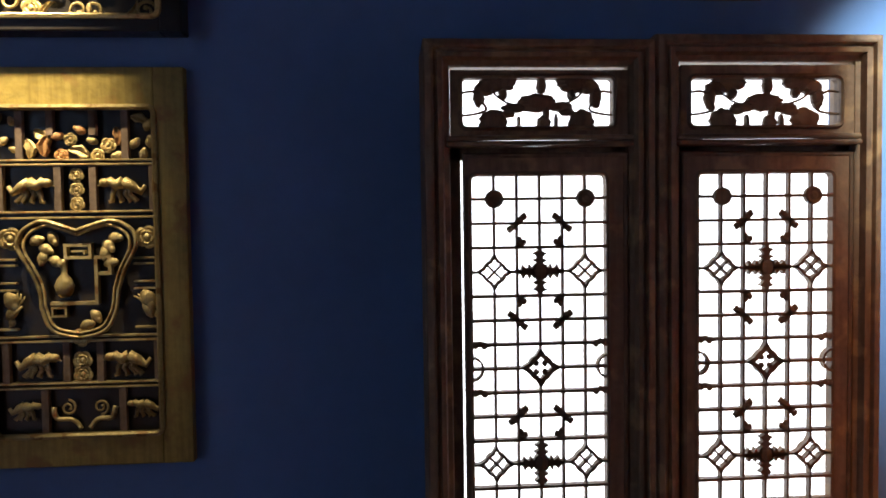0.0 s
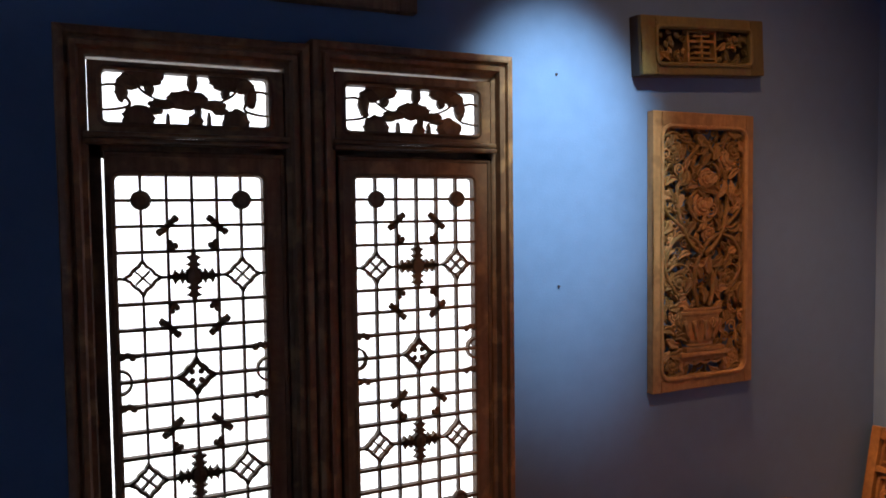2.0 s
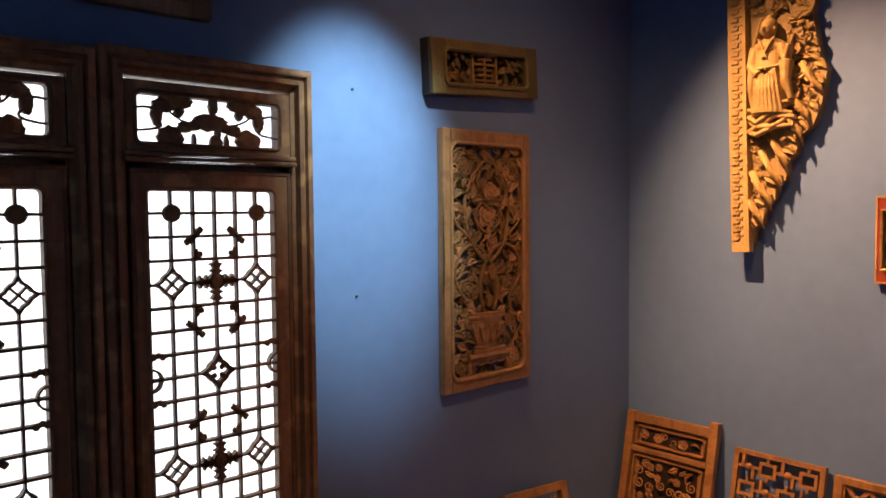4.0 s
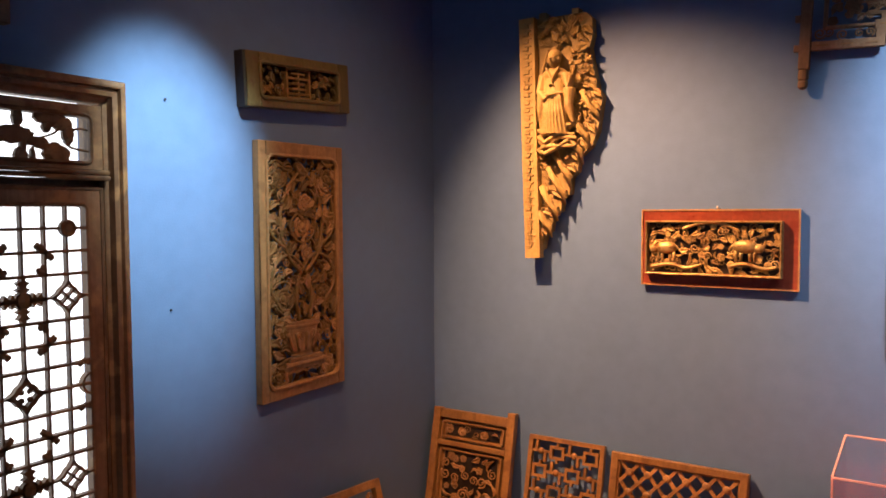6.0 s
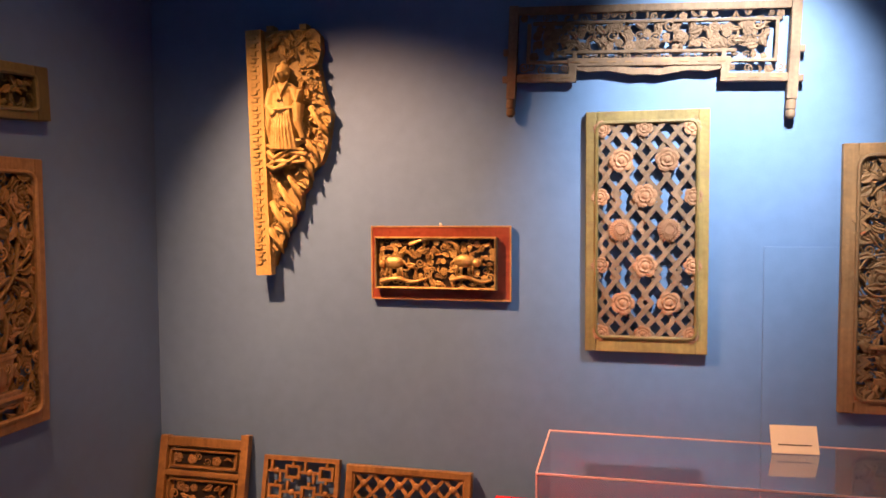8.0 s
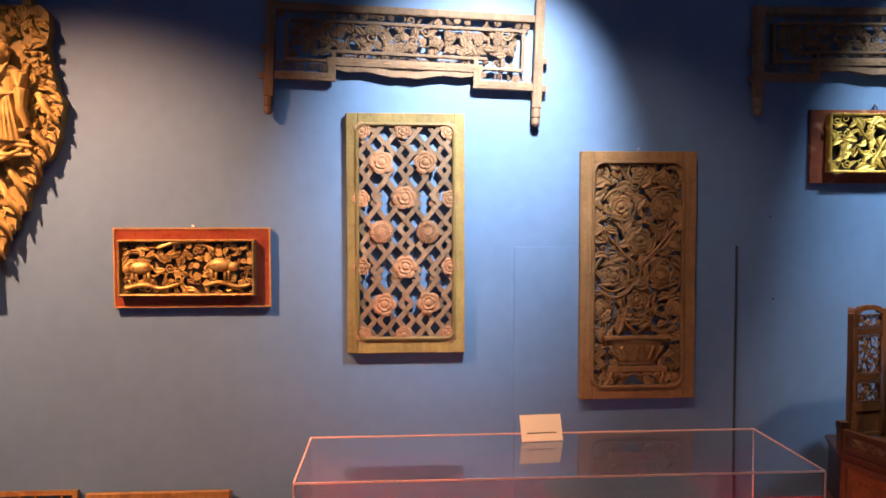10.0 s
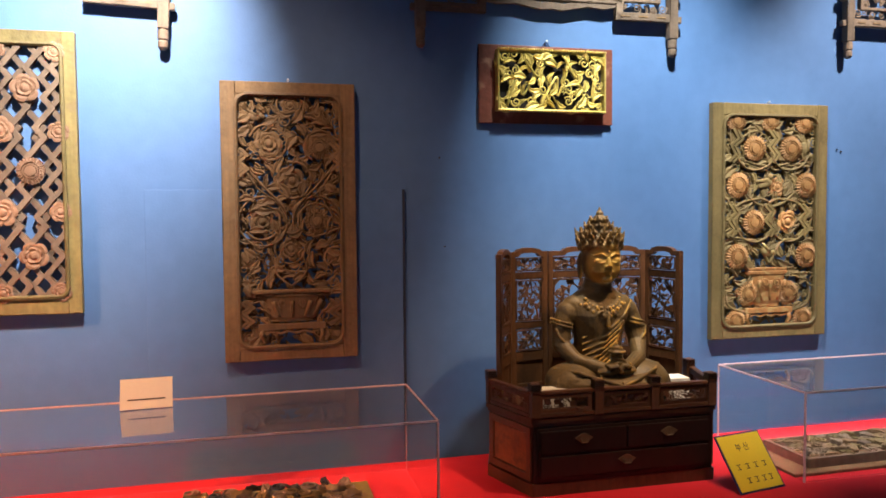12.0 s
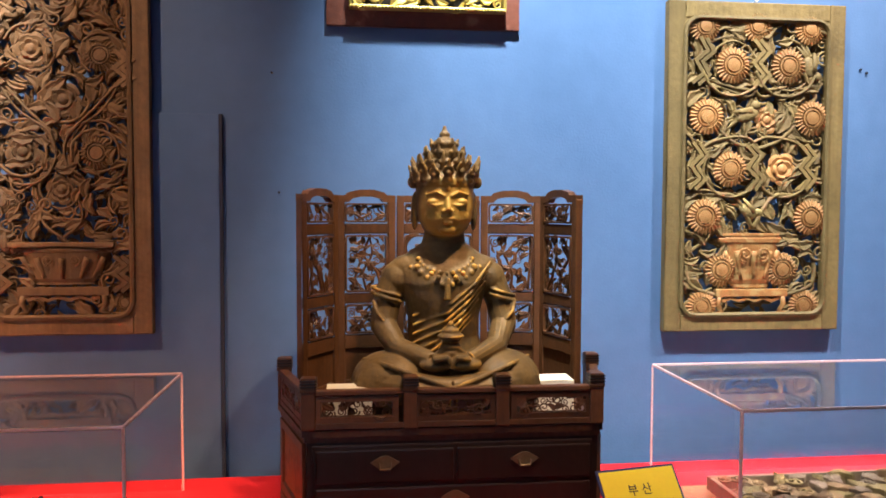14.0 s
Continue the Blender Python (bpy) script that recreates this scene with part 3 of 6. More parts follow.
def lattice_leaf(parent, x0, x1, ztop, zbot, y0=-0.235, y1=-0.215):
    """Square lattice, six bars across, with diamonds, roundels, crosses and dragon brackets at their nodes."""
    w = (x1 - x0) / 6
    h = 0.0645
    rows = int((ztop - zbot) / h)
    X = [x0 + w * i for i in range(7)]
    Z = [ztop - h * j for j in range(rows + 1)]
    nodes_d, nodes_q, nodes_c, nodes_x = [], [], [], []
    for j in range(rows + 1):
        k = j % 14
        if k == 1:
            nodes_c += [(1, j), (5, j)]
        if k in (4, 12):
            nodes_d += [(1, j), (5, j)]
            nodes_x += [(3, j)]
        if k == 8:
            nodes_q += [(3, j)]
    gone = set()
    for i, j in nodes_d + nodes_q:
        gone |= {("h", i - 1, j), ("h", i, j), ("v", i, j - 1), ("v", i, j)}
    for j in range(1, rows):
        bm = bmesh.new()
        runs, start = [], 0
        for i in range(6):
            if ("h", i, j) in gone:
                if i > start:
                    runs.append((start, i))
                start = i + 1
        if start < 6:
            runs.append((start, 6))
        for a, b in runs:
            box(bm, X[a], X[b], y0, y1, Z[j] - 0.0042, Z[j] + 0.0042)
        part("bar", bm, DOORWOOD, parent)
    for i in range(1, 6):
        bm, start = bmesh.new(), 0
        runs = []
        for j in range(rows):
            if ("v", i, j) in gone:
                if j > start:
                    runs.append((start, j))
                start = j + 1
        if start < rows:
            runs.append((start, rows))
        for a, b in runs:
            box(bm, X[i] - 0.0034, X[i] + 0.0034, y0 + 0.002, y1 - 0.001, Z[b], Z[a])
        part("bar", bm, DOORWOOD, parent)
    for i, j in nodes_c:
        ob = part("roundel", lathe(bmesh.new(), ((0.0245, 0), (0.0245, 0.012), (0.020, 0.017), (0.012, 0.014), (0.006, 0.017), (0.001, 0.017)), 20), DOORWOOD, parent)
        ob.location = (X[i], y0 + 0.006, Z[j])
    for i, j in nodes_d + nodes_q:
        bm, d = bmesh.new(), 0.0375
        c = (X[i], Z[j])
        ring = []
        for q in range(4):
            a0 = math.pi / 2 * q
            for t in range(5):
                a = a0 + math.pi / 2 * t / 5
                r = d / (abs(math.cos(a)) + abs(math.sin(a))) * (1 + (0.16, 0.0, 0.09, 0.09, 0.0)[t])
                ring.append((c[0] + r * math.cos(a), c[1] + r * math.sin(a)))
        strip(bm, ring, 0.0125 if (i, j) in nodes_q else 0.008, y0, y1, True)
        for sx in (-1, 1):
            box(bm, min(c[0] + sx * w, c[0] + sx * d), max(c[0] + sx * w, c[0] + sx * d), y0, y1, c[1] - 0.0035, c[1] + 0.0035)
            box(bm, c[0] - 0.0028, c[0] + 0.0028, y0, y1, min(c[1] + sx * h, c[1] + sx * d), max(c[1] + sx * h, c[1] + sx * d))
        if (i, j) in nodes_q:
            for q in range(4):
                a = math.pi / 4 + math.pi / 2 * q
                ball(bm, (c[0] + 0.016 * math.cos(a), y0 + 0.008, c[1] + 0.016 * math.sin(a)), (0.0085, 0.008, 0.0085), 8, 6)
        else:
            for s in (-1, 1):
                strip(bm, [(c[0] - 0.017, c[1] - 0.017 * s), (c[0] + 0.017, c[1] + 0.017 * s)], 0.0055, y0 + 0.002, y1)
        part("diamond", bm, DOORWOOD, parent)
    for i, j in nodes_x:
        bm, c = bmesh.new(), (X[i], Z[j])
        ball(bm, (c[0], y0 + 0.004, c[1]), (0.020, 0.010, 0.022), 8, 6)
        arm = ((0.0, 0.017), (0.24, 0.017), (0.36, 0.007), (0.46, 0.018), (0.56, 0.007), (0.66, 0.010), (0.76, 0.0175), (0.84, 0.006), (0.98, 0.004))
        for dx, dz, reach in ((1, 0, w), (-1, 0, w), (0, 1, h), (0, -1, h)):
            for (ta, wa), (tb, wb) in zip(arm, arm[1:]):
                vs = []
                for y in (y0, y1 - 0.001):
                    for t, q in ((ta, wa), (ta, -wa), (tb, -wb), (tb, wb)):
                        q *= 1.12
                        vs.append(bm.verts.new((c[0] + dx * t * reach + dz * q, y, c[1] + dz * t * reach + dx * q)))
                for f in ((0, 1, 2, 3), (7, 6, 5, 4), (0, 4, 5, 1), (1, 5, 6, 2), (2, 6, 7, 3), (3, 7, 4, 0)):
                    bm.faces.new([vs[n] for n in f])
        part("cross_boss", bm, DOORWOOD, parent)
    for j in range(rows + 1):
        if j % 14 in (2, 6, 10):
            up = 1 if j % 14 in (2, 10) else -1
            for sx in (-1, 1):
                bm = bmesh.new()
                c = (X[3] + sx * w, Z[j])
                pts = [(c[0] + sx * 0.018, c[1] - up * 0.015), (c[0] + sx * 0.007, c[1] - up * 0.009), (c[0] - sx * 0.006, c[1] + up * 0.007), (c[0] - sx * 0.018, c[1] + up * 0.017)]
                for p, s in ((pts[0], 1), (pts[3], -1)):
                    ball(bm, (p[0], y0 + 0.006, p[1]), (0.0105, 0.008, 0.0095), 8, 5)
                    tube(bm, [(p[0], y0 + 0.008, p[1]), (p[0] + s * sx * 0.010, y0 + 0.008, p[1] + s * up * 0.001)], 0.0065, 0.004, 5)
                    tube(bm, [(p[0], y0 + 0.008, p[1]), (p[0] + s * sx * 0.001, y0 + 0.008, p[1] - s * up * 0.011)], 0.0065, 0.004, 5)
                strip(bm, pts, 0.0150, y0, y1)
                box(bm, min(c[0], c[0] - sx * 0.017), max(c[0], c[0] - sx * 0.017), y0, y1 - 0.001, *sorted((c[1] - up * h * 0.74, c[1] - up * h * 0.99)))
                ball(bm, (c[0] - sx * 0.018, y0 + 0.006, c[1] - up * h * 0.78), (0.008, 0.007, 0.009), 8, 5)
                ball(bm, (c[0] - sx * 0.006, y0 + 0.006, c[1] - up * h * 0.68), (0.008, 0.007, 0.010), 8, 5)
                box(bm, c[0] - 0.003, c[0] + 0.003, y0, y1 - 0.002, min(c[1], c[1] - up * h), max(c[1], c[1] - up * h))
                part("dragon_bracket", bm, DOORWOOD, parent, smooth=True)
        if j % 14 in (7, 9):
            for sx, cx in ((1, X[0]), (-1, X[6])):
                bm = bmesh.new()
                for q in range(4):
                    ball(bm, (cx + sx * (0.008 + 0.012 * q), y0 + 0.006, Z[j] + 0.003 * math.sin(q * 2)), (0.010, 0.007, (0.011, 0.009, 0.011, 0.006)[q]), 8, 5)
                part("cloud_bracket", bm, DOORWOOD, parent, smooth=True)
        if j % 14 == 8:
            for sx, cx in ((1, X[0]), (-1, X[6])):
                part("half_ring", strip(bmesh.new(), [(cx + sx * 0.028 * math.cos(radians(a)), Z[j] + 0.03 * math.sin(radians(a))) for a in range(-90, 91, 18)], 0.006, y0, y1), DOORWOOD, parent)


for fx0, fx1, lx0, lx1, ox0, ox1, ztop, seed, label in (
        (0.076, 0.692, 0.178, 0.621, 0.197, 0.563, 2.038, 3, "dark wooden lattice door leaf with carved transom, daylight behind"),
        (0.696, 1.322, 0.770, 1.251, 0.813, 1.193, 2.052, 8, "brown wooden lattice door leaf with worn lighter edge")):
    cx = (fx0 + fx1) / 2
    d = thing("lattice_door", pose(cx, 2.18, 0), label, "door", "lattice doors")
    prof = [(0, 0), (0, -0.236), (0.004, -0.246), (0.016, -0.250), (0.022, -0.250), (0.026, -0.238), (0.032, -0.238), (0.036, -0.248), (0.048, -0.246), (0.054, -0.226), (0.066, -0.222), (0.070, -0.214), (0.070, -0.175), (0.005, -0.170), (0.003, 0)]
    part("frame", moulding(bmesh.new(), rect(fx0 - cx, fx1 - cx, 0.0, ztop), prof), DOORWOOD, d)
    a, b = fx0 - cx + 0.071, fx1 - cx - 0.071
    zt = ztop - 0.072
    for k in range(2):
        part("rail", boxed(a - 0.012, b + 0.012, -0.248 + 0.004 * k, -0.10, 1.757 + 0.016 * k, 1.771 + 0.016 * k, bevel=0.005), DOORWOOD, d)
    t0, t1, t2, t3 = ox0 - cx - 0.02, ox1 - cx + 0.02, 1.810, 1.940
    bm = bmesh.new()
    for q in ((a, t0, 1.789, zt - 0.007), (t1, b, 1.789, zt - 0.007), (t0, t1, 1.789, t2), (t0, t1, t3, zt - 0.007)):
        box(bm, q[0], q[1], -0.225, -0.205, q[2], q[3])
    tp = part("transom", bm, DOORWOOD, d)
    part("bead", moulding(bmesh.new(), scooped(t0, t1, t2, t3, 0.014), [(-0.010, -0.226), (-0.004, -0.232), (0.002, -0.228), (0.004, -0.200), (-0.010, -0.200)]), DOORWOOD, tp)
    holder = part("carved_foliage", moulding(bmesh.new(), scooped(t0, t1, t2, t3, 0.014), [(-0.003, -0.010), (0.003, -0.010), (0.003, 0.006), (-0.003, 0.006)]), DOORWOOD, d)
    holder.location = (0, -0.21, 0)
    door_carving(holder, t0, t1, t2, t3, seed)
    for q in ((a - 0.002, a + 0.0265 if seed == 3 else a + 0.06, 0.06, 1.757), (b - 0.04, b + 0.002, 0.06, 1.757), (a, b, 1.725, 1.760)):
        part("door_stop", boxed(q[0], q[1], -0.203, -0.185, q[2], q[3]), DOORWOOD, d)
    l0, l1, o0, o1 = lx0 - cx, lx1 - cx, ox0 - cx, ox1 - cx
    leaf = part("leaf_frame", moulding(bmesh.new(), rect(l0, l1, 0.06, 1.742), [(0, -0.205), (0, -0.225), (0.004, -0.229), (0.012, -0.229), (0.014, -0.225), (0.014, -0.205)]), DOORWOOD, d)
    bm = bmesh.new()
    for q in ((l0 + 0.013, o0, 0.07, 1.73), (o1, l1 - 0.013, 0.07, 1.73), (o0, o1, 1.685, 1.73), (o0, o1, 0.07, 0.62)):
        box(bm, q[0], q[1], -0.226, -0.206, q[2], q[3])
    part("stile", bm, DOORWOOD, leaf)
    part("bead", moulding(bmesh.new(), scooped(o0, o1, 0.62, 1.685, 0.016), [(-0.008, -0.226), (-0.004, -0.233), (0.003, -0.230), (0.005, -0.206), (-0.008, -0.206)]), DOORWOOD, leaf)
    grid = part("lattice", moulding(bmesh.new(), rect(o0, o1, 0.62, 1.685), [(0, -0.23), (0.003, -0.23), (0.003, -0.21), (0, -0.21)]), DOORWOOD, d)
    lattice_leaf(grid, o0, o1, 1.685, 0.62)


# ---- carved works on the walls ----
def nail(parent, z):
    part("nail", tube(bmesh.new(), [(0, 0, z), (0, -0.02, z + 0.004)], 0.004, 0.005, 8), STEEL, parent)


# zigzag lattice panel
W, H = 0.522, 1.062
w = thing("zigzag_panel", east(-0.256, 1.104), "green-gold framed zigzag lattice panel with carved pink flowers", "carved panel")
x0, x1, z0, z1 = board_frame(w, GREENWOOD, W, H, 0.048, 0.066, 0.05, 0.034, GREENWOOD, 0.035)
rng = random.Random(5)
fret = part("fretwork", moulding(bmesh.new(), rect(x0, x1, z0, z1), [(0, -0.028), (0.004, -0.028), (0.004, -0.012), (0, -0.012)]), GREYWOOD, w)


def clipped(p, q, field):
    """The stretch of p-q within x0, x1, z0, z1, or None."""
    t0, t1 = 0.0, 1.0
    for i in (0, 1):
        d = q[i] - p[i]
        for edge, sign in ((field[2 * i], -1), (field[2 * i + 1], 1)):
            den, num = sign * d, sign * (edge - p[i])
            if abs(den) < 1e-9:
                if num < 0:
                    return None
            elif den > 0:
                t1 = min(t1, num / den)
            else:
                t0 = max(t0, num / den)
    if t1 - t0 < 0.08:
        return None
    return [(p[0] + (q[0] - p[0]) * t, p[1] + (q[1] - p[1]) * t) for t in (t0, t1)]


field = (x0 + 0.002, x1 - 0.002, z0 + 0.002, z1 - 0.002)
for k in range(-11, 8):
    for s in (-1, 1):
        x, z, pts = s * (k + 0.25) * 0.086, z0 - 0.03, []
        while z < z1 + 0.1:
            pts.append((x, z))
            x, z = (x + s * 0.060, z + 0.074) if len(pts) % 2 else (x - s * 0.030, z + 0.037)
        run = []
        for p, q in zip(pts, pts[1:]):
            c = clipped(p, q, field)
            if c and run and (Vector(run[-1]) - Vector(c[0])).length < 1e-5:
                run.append(c[1])
                continue
            if len(run) > 1:
                part("fret", strip(bmesh.new(), run, 0.0205, -0.030 - 0.003 * s, -0.008 - 0.003 * s), GREYWOOD, fret)
            run = c or []
        if len(run) > 1:
            part("fret", strip(bmesh.new(), run, 0.0205, -0.030 - 0.003 * s, -0.008 - 0.003 * s), GREYWOOD, fret)
for fx, fz, kind in ((-0.106, 1.95, "five"), (0.087, 1.95, "five"), (-0.005, 1.795, "flower"), (-0.107, 1.644, "sun"), (0.098, 1.644, "sun"), (-0.002, 1.488, "flower"), (-0.096, 1.322, "five"), (0.1, 1.327, "five"), (-0.196, 1.79, "flower"), (0.196, 1.79, "flower"), (-0.196, 1.49, "flower"), (0.196, 1.49, "flower")):
    put(kind, PINKWOOD, w, fx, fz - 1.103, 0.050 if abs(fx) < 0.15 else 0.038, -0.032, rng.uniform(0, 60), 0.5)
for fx, fz in ((-0.19, 0.985), (-0.01, 0.985), (0.19, 0.985), (-0.19, 0.085), (-0.01, 0.085), (0.19, 0.085)):
    put("flower", PINKWOOD, w, fx, fz, 0.036, -0.032, 20, 0.5)


def vase(parent, mat, cx, z0, w, h, depth=0.03, handles=True):
    """A flared, footed flower vase in half relief on a low stand."""
    prof = ((0.50, 0.0), (0.60, 0.02), (0.56, 0.07), (0.70, 0.16), (0.76, 0.36), (0.80, 0.62), (0.88, 0.80), (0.98, 0.84), (1.0, 0.90), (0.94, 0.93), (1.0, 0.96), (0.98, 1.0), (0.9, 1.0))
    bm = lathe(bmesh.new(), [(r * w / 2, q * h) for r, q in prof], 28, 0, 0, depth / (w / 2), lean=True)
    ob = part("vase", bm, mat, parent, smooth=False)
    ob.location = (cx, -0.012, z0)
    for i in range(5):
        a = math.pi * (i + 0.5) / 5
        part("gadroon", tube(bmesh.new(), [(0.40 * w * math.cos(a) * (0.75 + 0.3 * q), -depth * math.sin(a) * (0.80 + 0.12 * q) - 0.002, h * (0.18 + 0.5 * q)) for q in (0, 0.25, 0.5, 0.75, 1)], 0.006, 0.010, 6), mat, ob, smooth=True)
    for s in (-1, 1):
        put("scroll", mat, ob, s * 0.13 * w, h * 0.62, h * 0.28, -depth * 0.9, 90, 0.6, s < 0)
    if handles:
        for s in (-1, 1):
            h1 = put("sun", mat, ob, s * w * 0.46, h * 0.34, h * 0.30, -0.002, 0, 0.7)
    return ob


def stand(parent, mat, cx, z0, w, h, y=-0.012):
    """A small altar table with cabriole legs and a scalloped apron."""
    ob = part("altar_stand", boxed(cx - w / 2, cx + w / 2, y - 0.022, y, z0 + 0.68 * h, z0 + h, bevel=0.003), mat, parent)
    for s in (-1, 1):
        part("leg", tube(bmesh.new(), [(cx + s * w * 0.44, y - 0.012, z0 + 0.7 * h), (cx + s * w * 0.46, y - 0.014, z0 + 0.4 * h), (cx + s * w * 0.40, y - 0.012, z0 + 0.1 * h), (cx + s * w * 0.5, y - 0.014, z0)], 0.011, 0.008, 6), mat, ob, smooth=True)
    n = 7
    part("apron", strip(bmesh.new(), [(cx + w * 0.4 * (2 * i / n - 1), z0 + h * (0.52 + 0.12 * (i % 2))) for i in range(n + 1)], 0.010, y - 0.018, y - 0.006), mat, ob)
    return ob


def zigzags(parent, mat, places, size=0.05):
    for x, z, turn in places:
        bm = bmesh.new()
        for dx in (-0.011, 0.011):
            strip(bm, [(dx - 0.017, -size), (dx + 0.017, -size * 0.5), (dx - 0.017, 0), (dx + 0.017, size * 0.5), (dx - 0.017, size)], 0.012, -0.038, -0.010)
        ob = part("zigzag", bm, mat, parent)
        ob.matrix_basis = Matrix.Translation((x, 0, z)) @ Matrix.Rotation(radians(turn), 4, "Y")


# sunflower panel
W, H = 0.630, 1.112
w = thing("sunflower_panel", east(-3.545, 0.865), "olive framed openwork panel of copper sunflowers and a vase", "carved panel")
x0, x1, z0, z1 = board_frame(w, OLIVEWOOD, W, H, 0.058, 0.056, 0.056, 0.036, OLIVEWOOD, 0.05)
suns = [(-0.176, 0.728), (0.2, 0.728), (-0.087, 0.901), (0.111, 0.902), (-0.089, 0.552), (-0.177, 0.391), (0.204, 0.389)]
for fx, fz in suns:
    put("sun", COPPERWOOD, w, fx, fz, 0.058, -0.026, 0, 0.6)
for fx, fz in ((-0.185, 1.03), (0.0, 1.035), (0.19, 1.03), (-0.18, 0.085), (0.19, 0.085)):
    put("sun", COPPERWOOD, w, fx, fz, 0.052, -0.022, 0, 0.6)
put("five", COPPERWOOD, w, 0.101, 0.553, 0.055, -0.016, 10, 0.7)
put("bird", OLIVEWOOD, w, -0.03, 0.735, 0.085, -0.014, -20, 0.6)
put("flower", COPPERWOOD, w, 0.045, 0.72, 0.045, -0.016, 10, 0.6)
put("bird", GILT, w, -0.02, 0.41, 0.075, -0.014, 35, 0.6)
put("bird", OLIVEWOOD, w, 0.19, 0.90, 0.08, -0.014, 75, 0.6)
vase(w, COPPERWOOD, 0.0, 0.145, 0.24, 0.19)
stand(w, COPPERWOOD, 0.0, 0.058, 0.26, 0.085)
for s in (-1, 1):
    vine(w, LEAFGREEN, [(0, 0.35), (s * 0.07, 0.46), (s * 0.19, 0.47), (s * 0.23, 0.56), (s * 0.16, 0.64), (s * 0.03, 0.66), (-s * 0.04, 0.60)], 0.008, -0.022)
    vine(w, LEAFGREEN, [(0, 0.62), (s * 0.1, 0.66), (s * 0.22, 0.80), (s * 0.14, 0.83), (s * 0.02, 0.80), (-s * 0.02, 0.88)], 0.008, -0.02)
    vine(w, LEAFGREEN, [(s * 0.02, 0.82), (s * 0.09, 0.83), (s * 0.19, 0.87), (s * 0.19, 0.96), (s * 0.1, 1.0)], 0.007, -0.02)
    vine(w, LEAFGREEN, [(s * 0.12, 0.12), (s * 0.22, 0.16), (s * 0.225, 0.26), (s * 0.17, 0.31), (s * 0.23, 0.34)], 0.008, -0.02)
for cx in (-0.085, 0.105):
    vine(w, LEAFGREEN, [(cx + 0.10 * math.cos(radians(q)), 0.556 + 0.098 * math.sin(radians(q))) for q in range(150, 430, 35)], 0.006, -0.030)
    vine(w, LEAFGREEN, [(cx + 0.11 * math.cos(radians(q)), 0.90 + 0.10 * math.sin(radians(q))) for q in range(190, 351, 32)], 0.006, -0.030)
zigzags(w, OLIVEWOOD, [(-0.19, 0.91, 10), (0.015, 0.91, 0), (-0.2, 0.56, 5), (0.0, 0.56, -5), (0.19, 0.56, 0)], 0.078)
field = (x0 + 0.008, x1 - 0.008, z0 + 0.008, z1 - 0.008)
keep = [(a, b, 0.060) for a, b in suns] + [(0, 0.23, 0.125), (0, 0.11, 0.10), (0.101, 0.553, 0.05)]
for i, (a, b) in enumerate(suns):
    swirl(w, (LEAFGREEN, OLIVEWOOD), a, b, 0.092, 300 + i, field, stem=0.0045, arc=200, leaves=4)
scatter(w, (LEAFGREEN, OLIVEWOOD, LEAFGREEN), field, 0.040, 11, keep, suns, size=1.75, deep=0.6)
# added back layer: hides the lit wall so gaps look deep and dark
scatter(w, (LEAFGREEN,), field, 0.030, 511, y=0.0, size=1.8, deep=0.6, kinds=("leaf", "leaf2"))
nail(w, H + 0.008)

# tan flower panel
W, H = 0.53, 1.118
w = thing("flower_panel", east(-1.300, 0.884, 3.3675), "tan wooden panel densely carved with blossoms and a basket", "carved panel")
x0, x1, z0, z1 = board_frame(w, TANWOOD, W, H, 0.058, 0.056, 0.05, 0.034, TANWOOD, 0.05)
blooms = [(-0.08, 0.873, 0.052), (0.01, 0.724, 0.052), (0.12, 0.86, 0.048), (0.005, 1.03, 0.036), (-0.11, 0.563, 0.05), (0.105, 0.563, 0.05), (0.0, 0.45, 0.046), (0.18, 0.41, 0.034), (-0.175, 0.41, 0.034), (0.11, 1.0, 0.034), (-0.17, 0.09, 0.034), (0.18, 0.10, 0.034), (0.17, 0.74, 0.034), (-0.16, 0.74, 0.034), (-0.19, 1.03, 0.03)]
for i, (fx, fz, r) in enumerate(blooms):
    put(("flower", "five", "sun")[i % 3], TANWOOD, w, fx, fz, r, -0.016, i * 23, 0.7)
for fx, fz, a in ((-0.14, 0.98, 20), (0.16, 0.70, 200), (-0.17, 0.28, 60), (0.12, 0.30, 160)):
    put("bird", TANWOOD, w, fx, fz, 0.06, -0.014, a, 0.6)
vase(w, TANWOOD, 0.0, 0.155, 0.30, 0.125, 0.03, False)
part("basket_rim", boxed(-0.155, 0.155, -0.045, -0.012, 0.272, 0.288, bevel=0.004), TANWOOD, w)
stand(w, TANWOOD, 0.0, 0.065, 0.27, 0.085)
for s in (-1, 1):
    vine(w, TANWOOD, [(s * 0.107 + 0.096 * math.cos(radians(q)), 0.563 + 0.100 * math.sin(radians(q))) for q in range(0, 361, 40)], 0.0048, -0.028)
    vine(w, TANWOOD, [(0, 0.30), (s * 0.06, 0.36), (s * 0.03, 0.46), (-s * 0.04, 0.62), (-s * 0.13, 0.70), (-s * 0.19, 0.80)], 0.0048, -0.026)
    vine(w, TANWOOD, [(s * 0.02, 0.62), (s * 0.12, 0.72), (s * 0.18, 0.82), (s * 0.08, 0.93), (s * 0.03, 1.0)], 0.005, -0.024)
zigzags(w, TANWOOD, [(-0.19, 0.80, 0), (0.19, 0.82, 0), (0.18, 0.19, 0), (-0.18, 0.19, 0)], 0.055)
field = (x0 + 0.006, x1 - 0.006, z0 + 0.006, z1 - 0.006)
keep = [(a, b, r * 0.9) for a, b, r in blooms] + [(0, 0.22, 0.11), (0, 0.12, 0.08)]
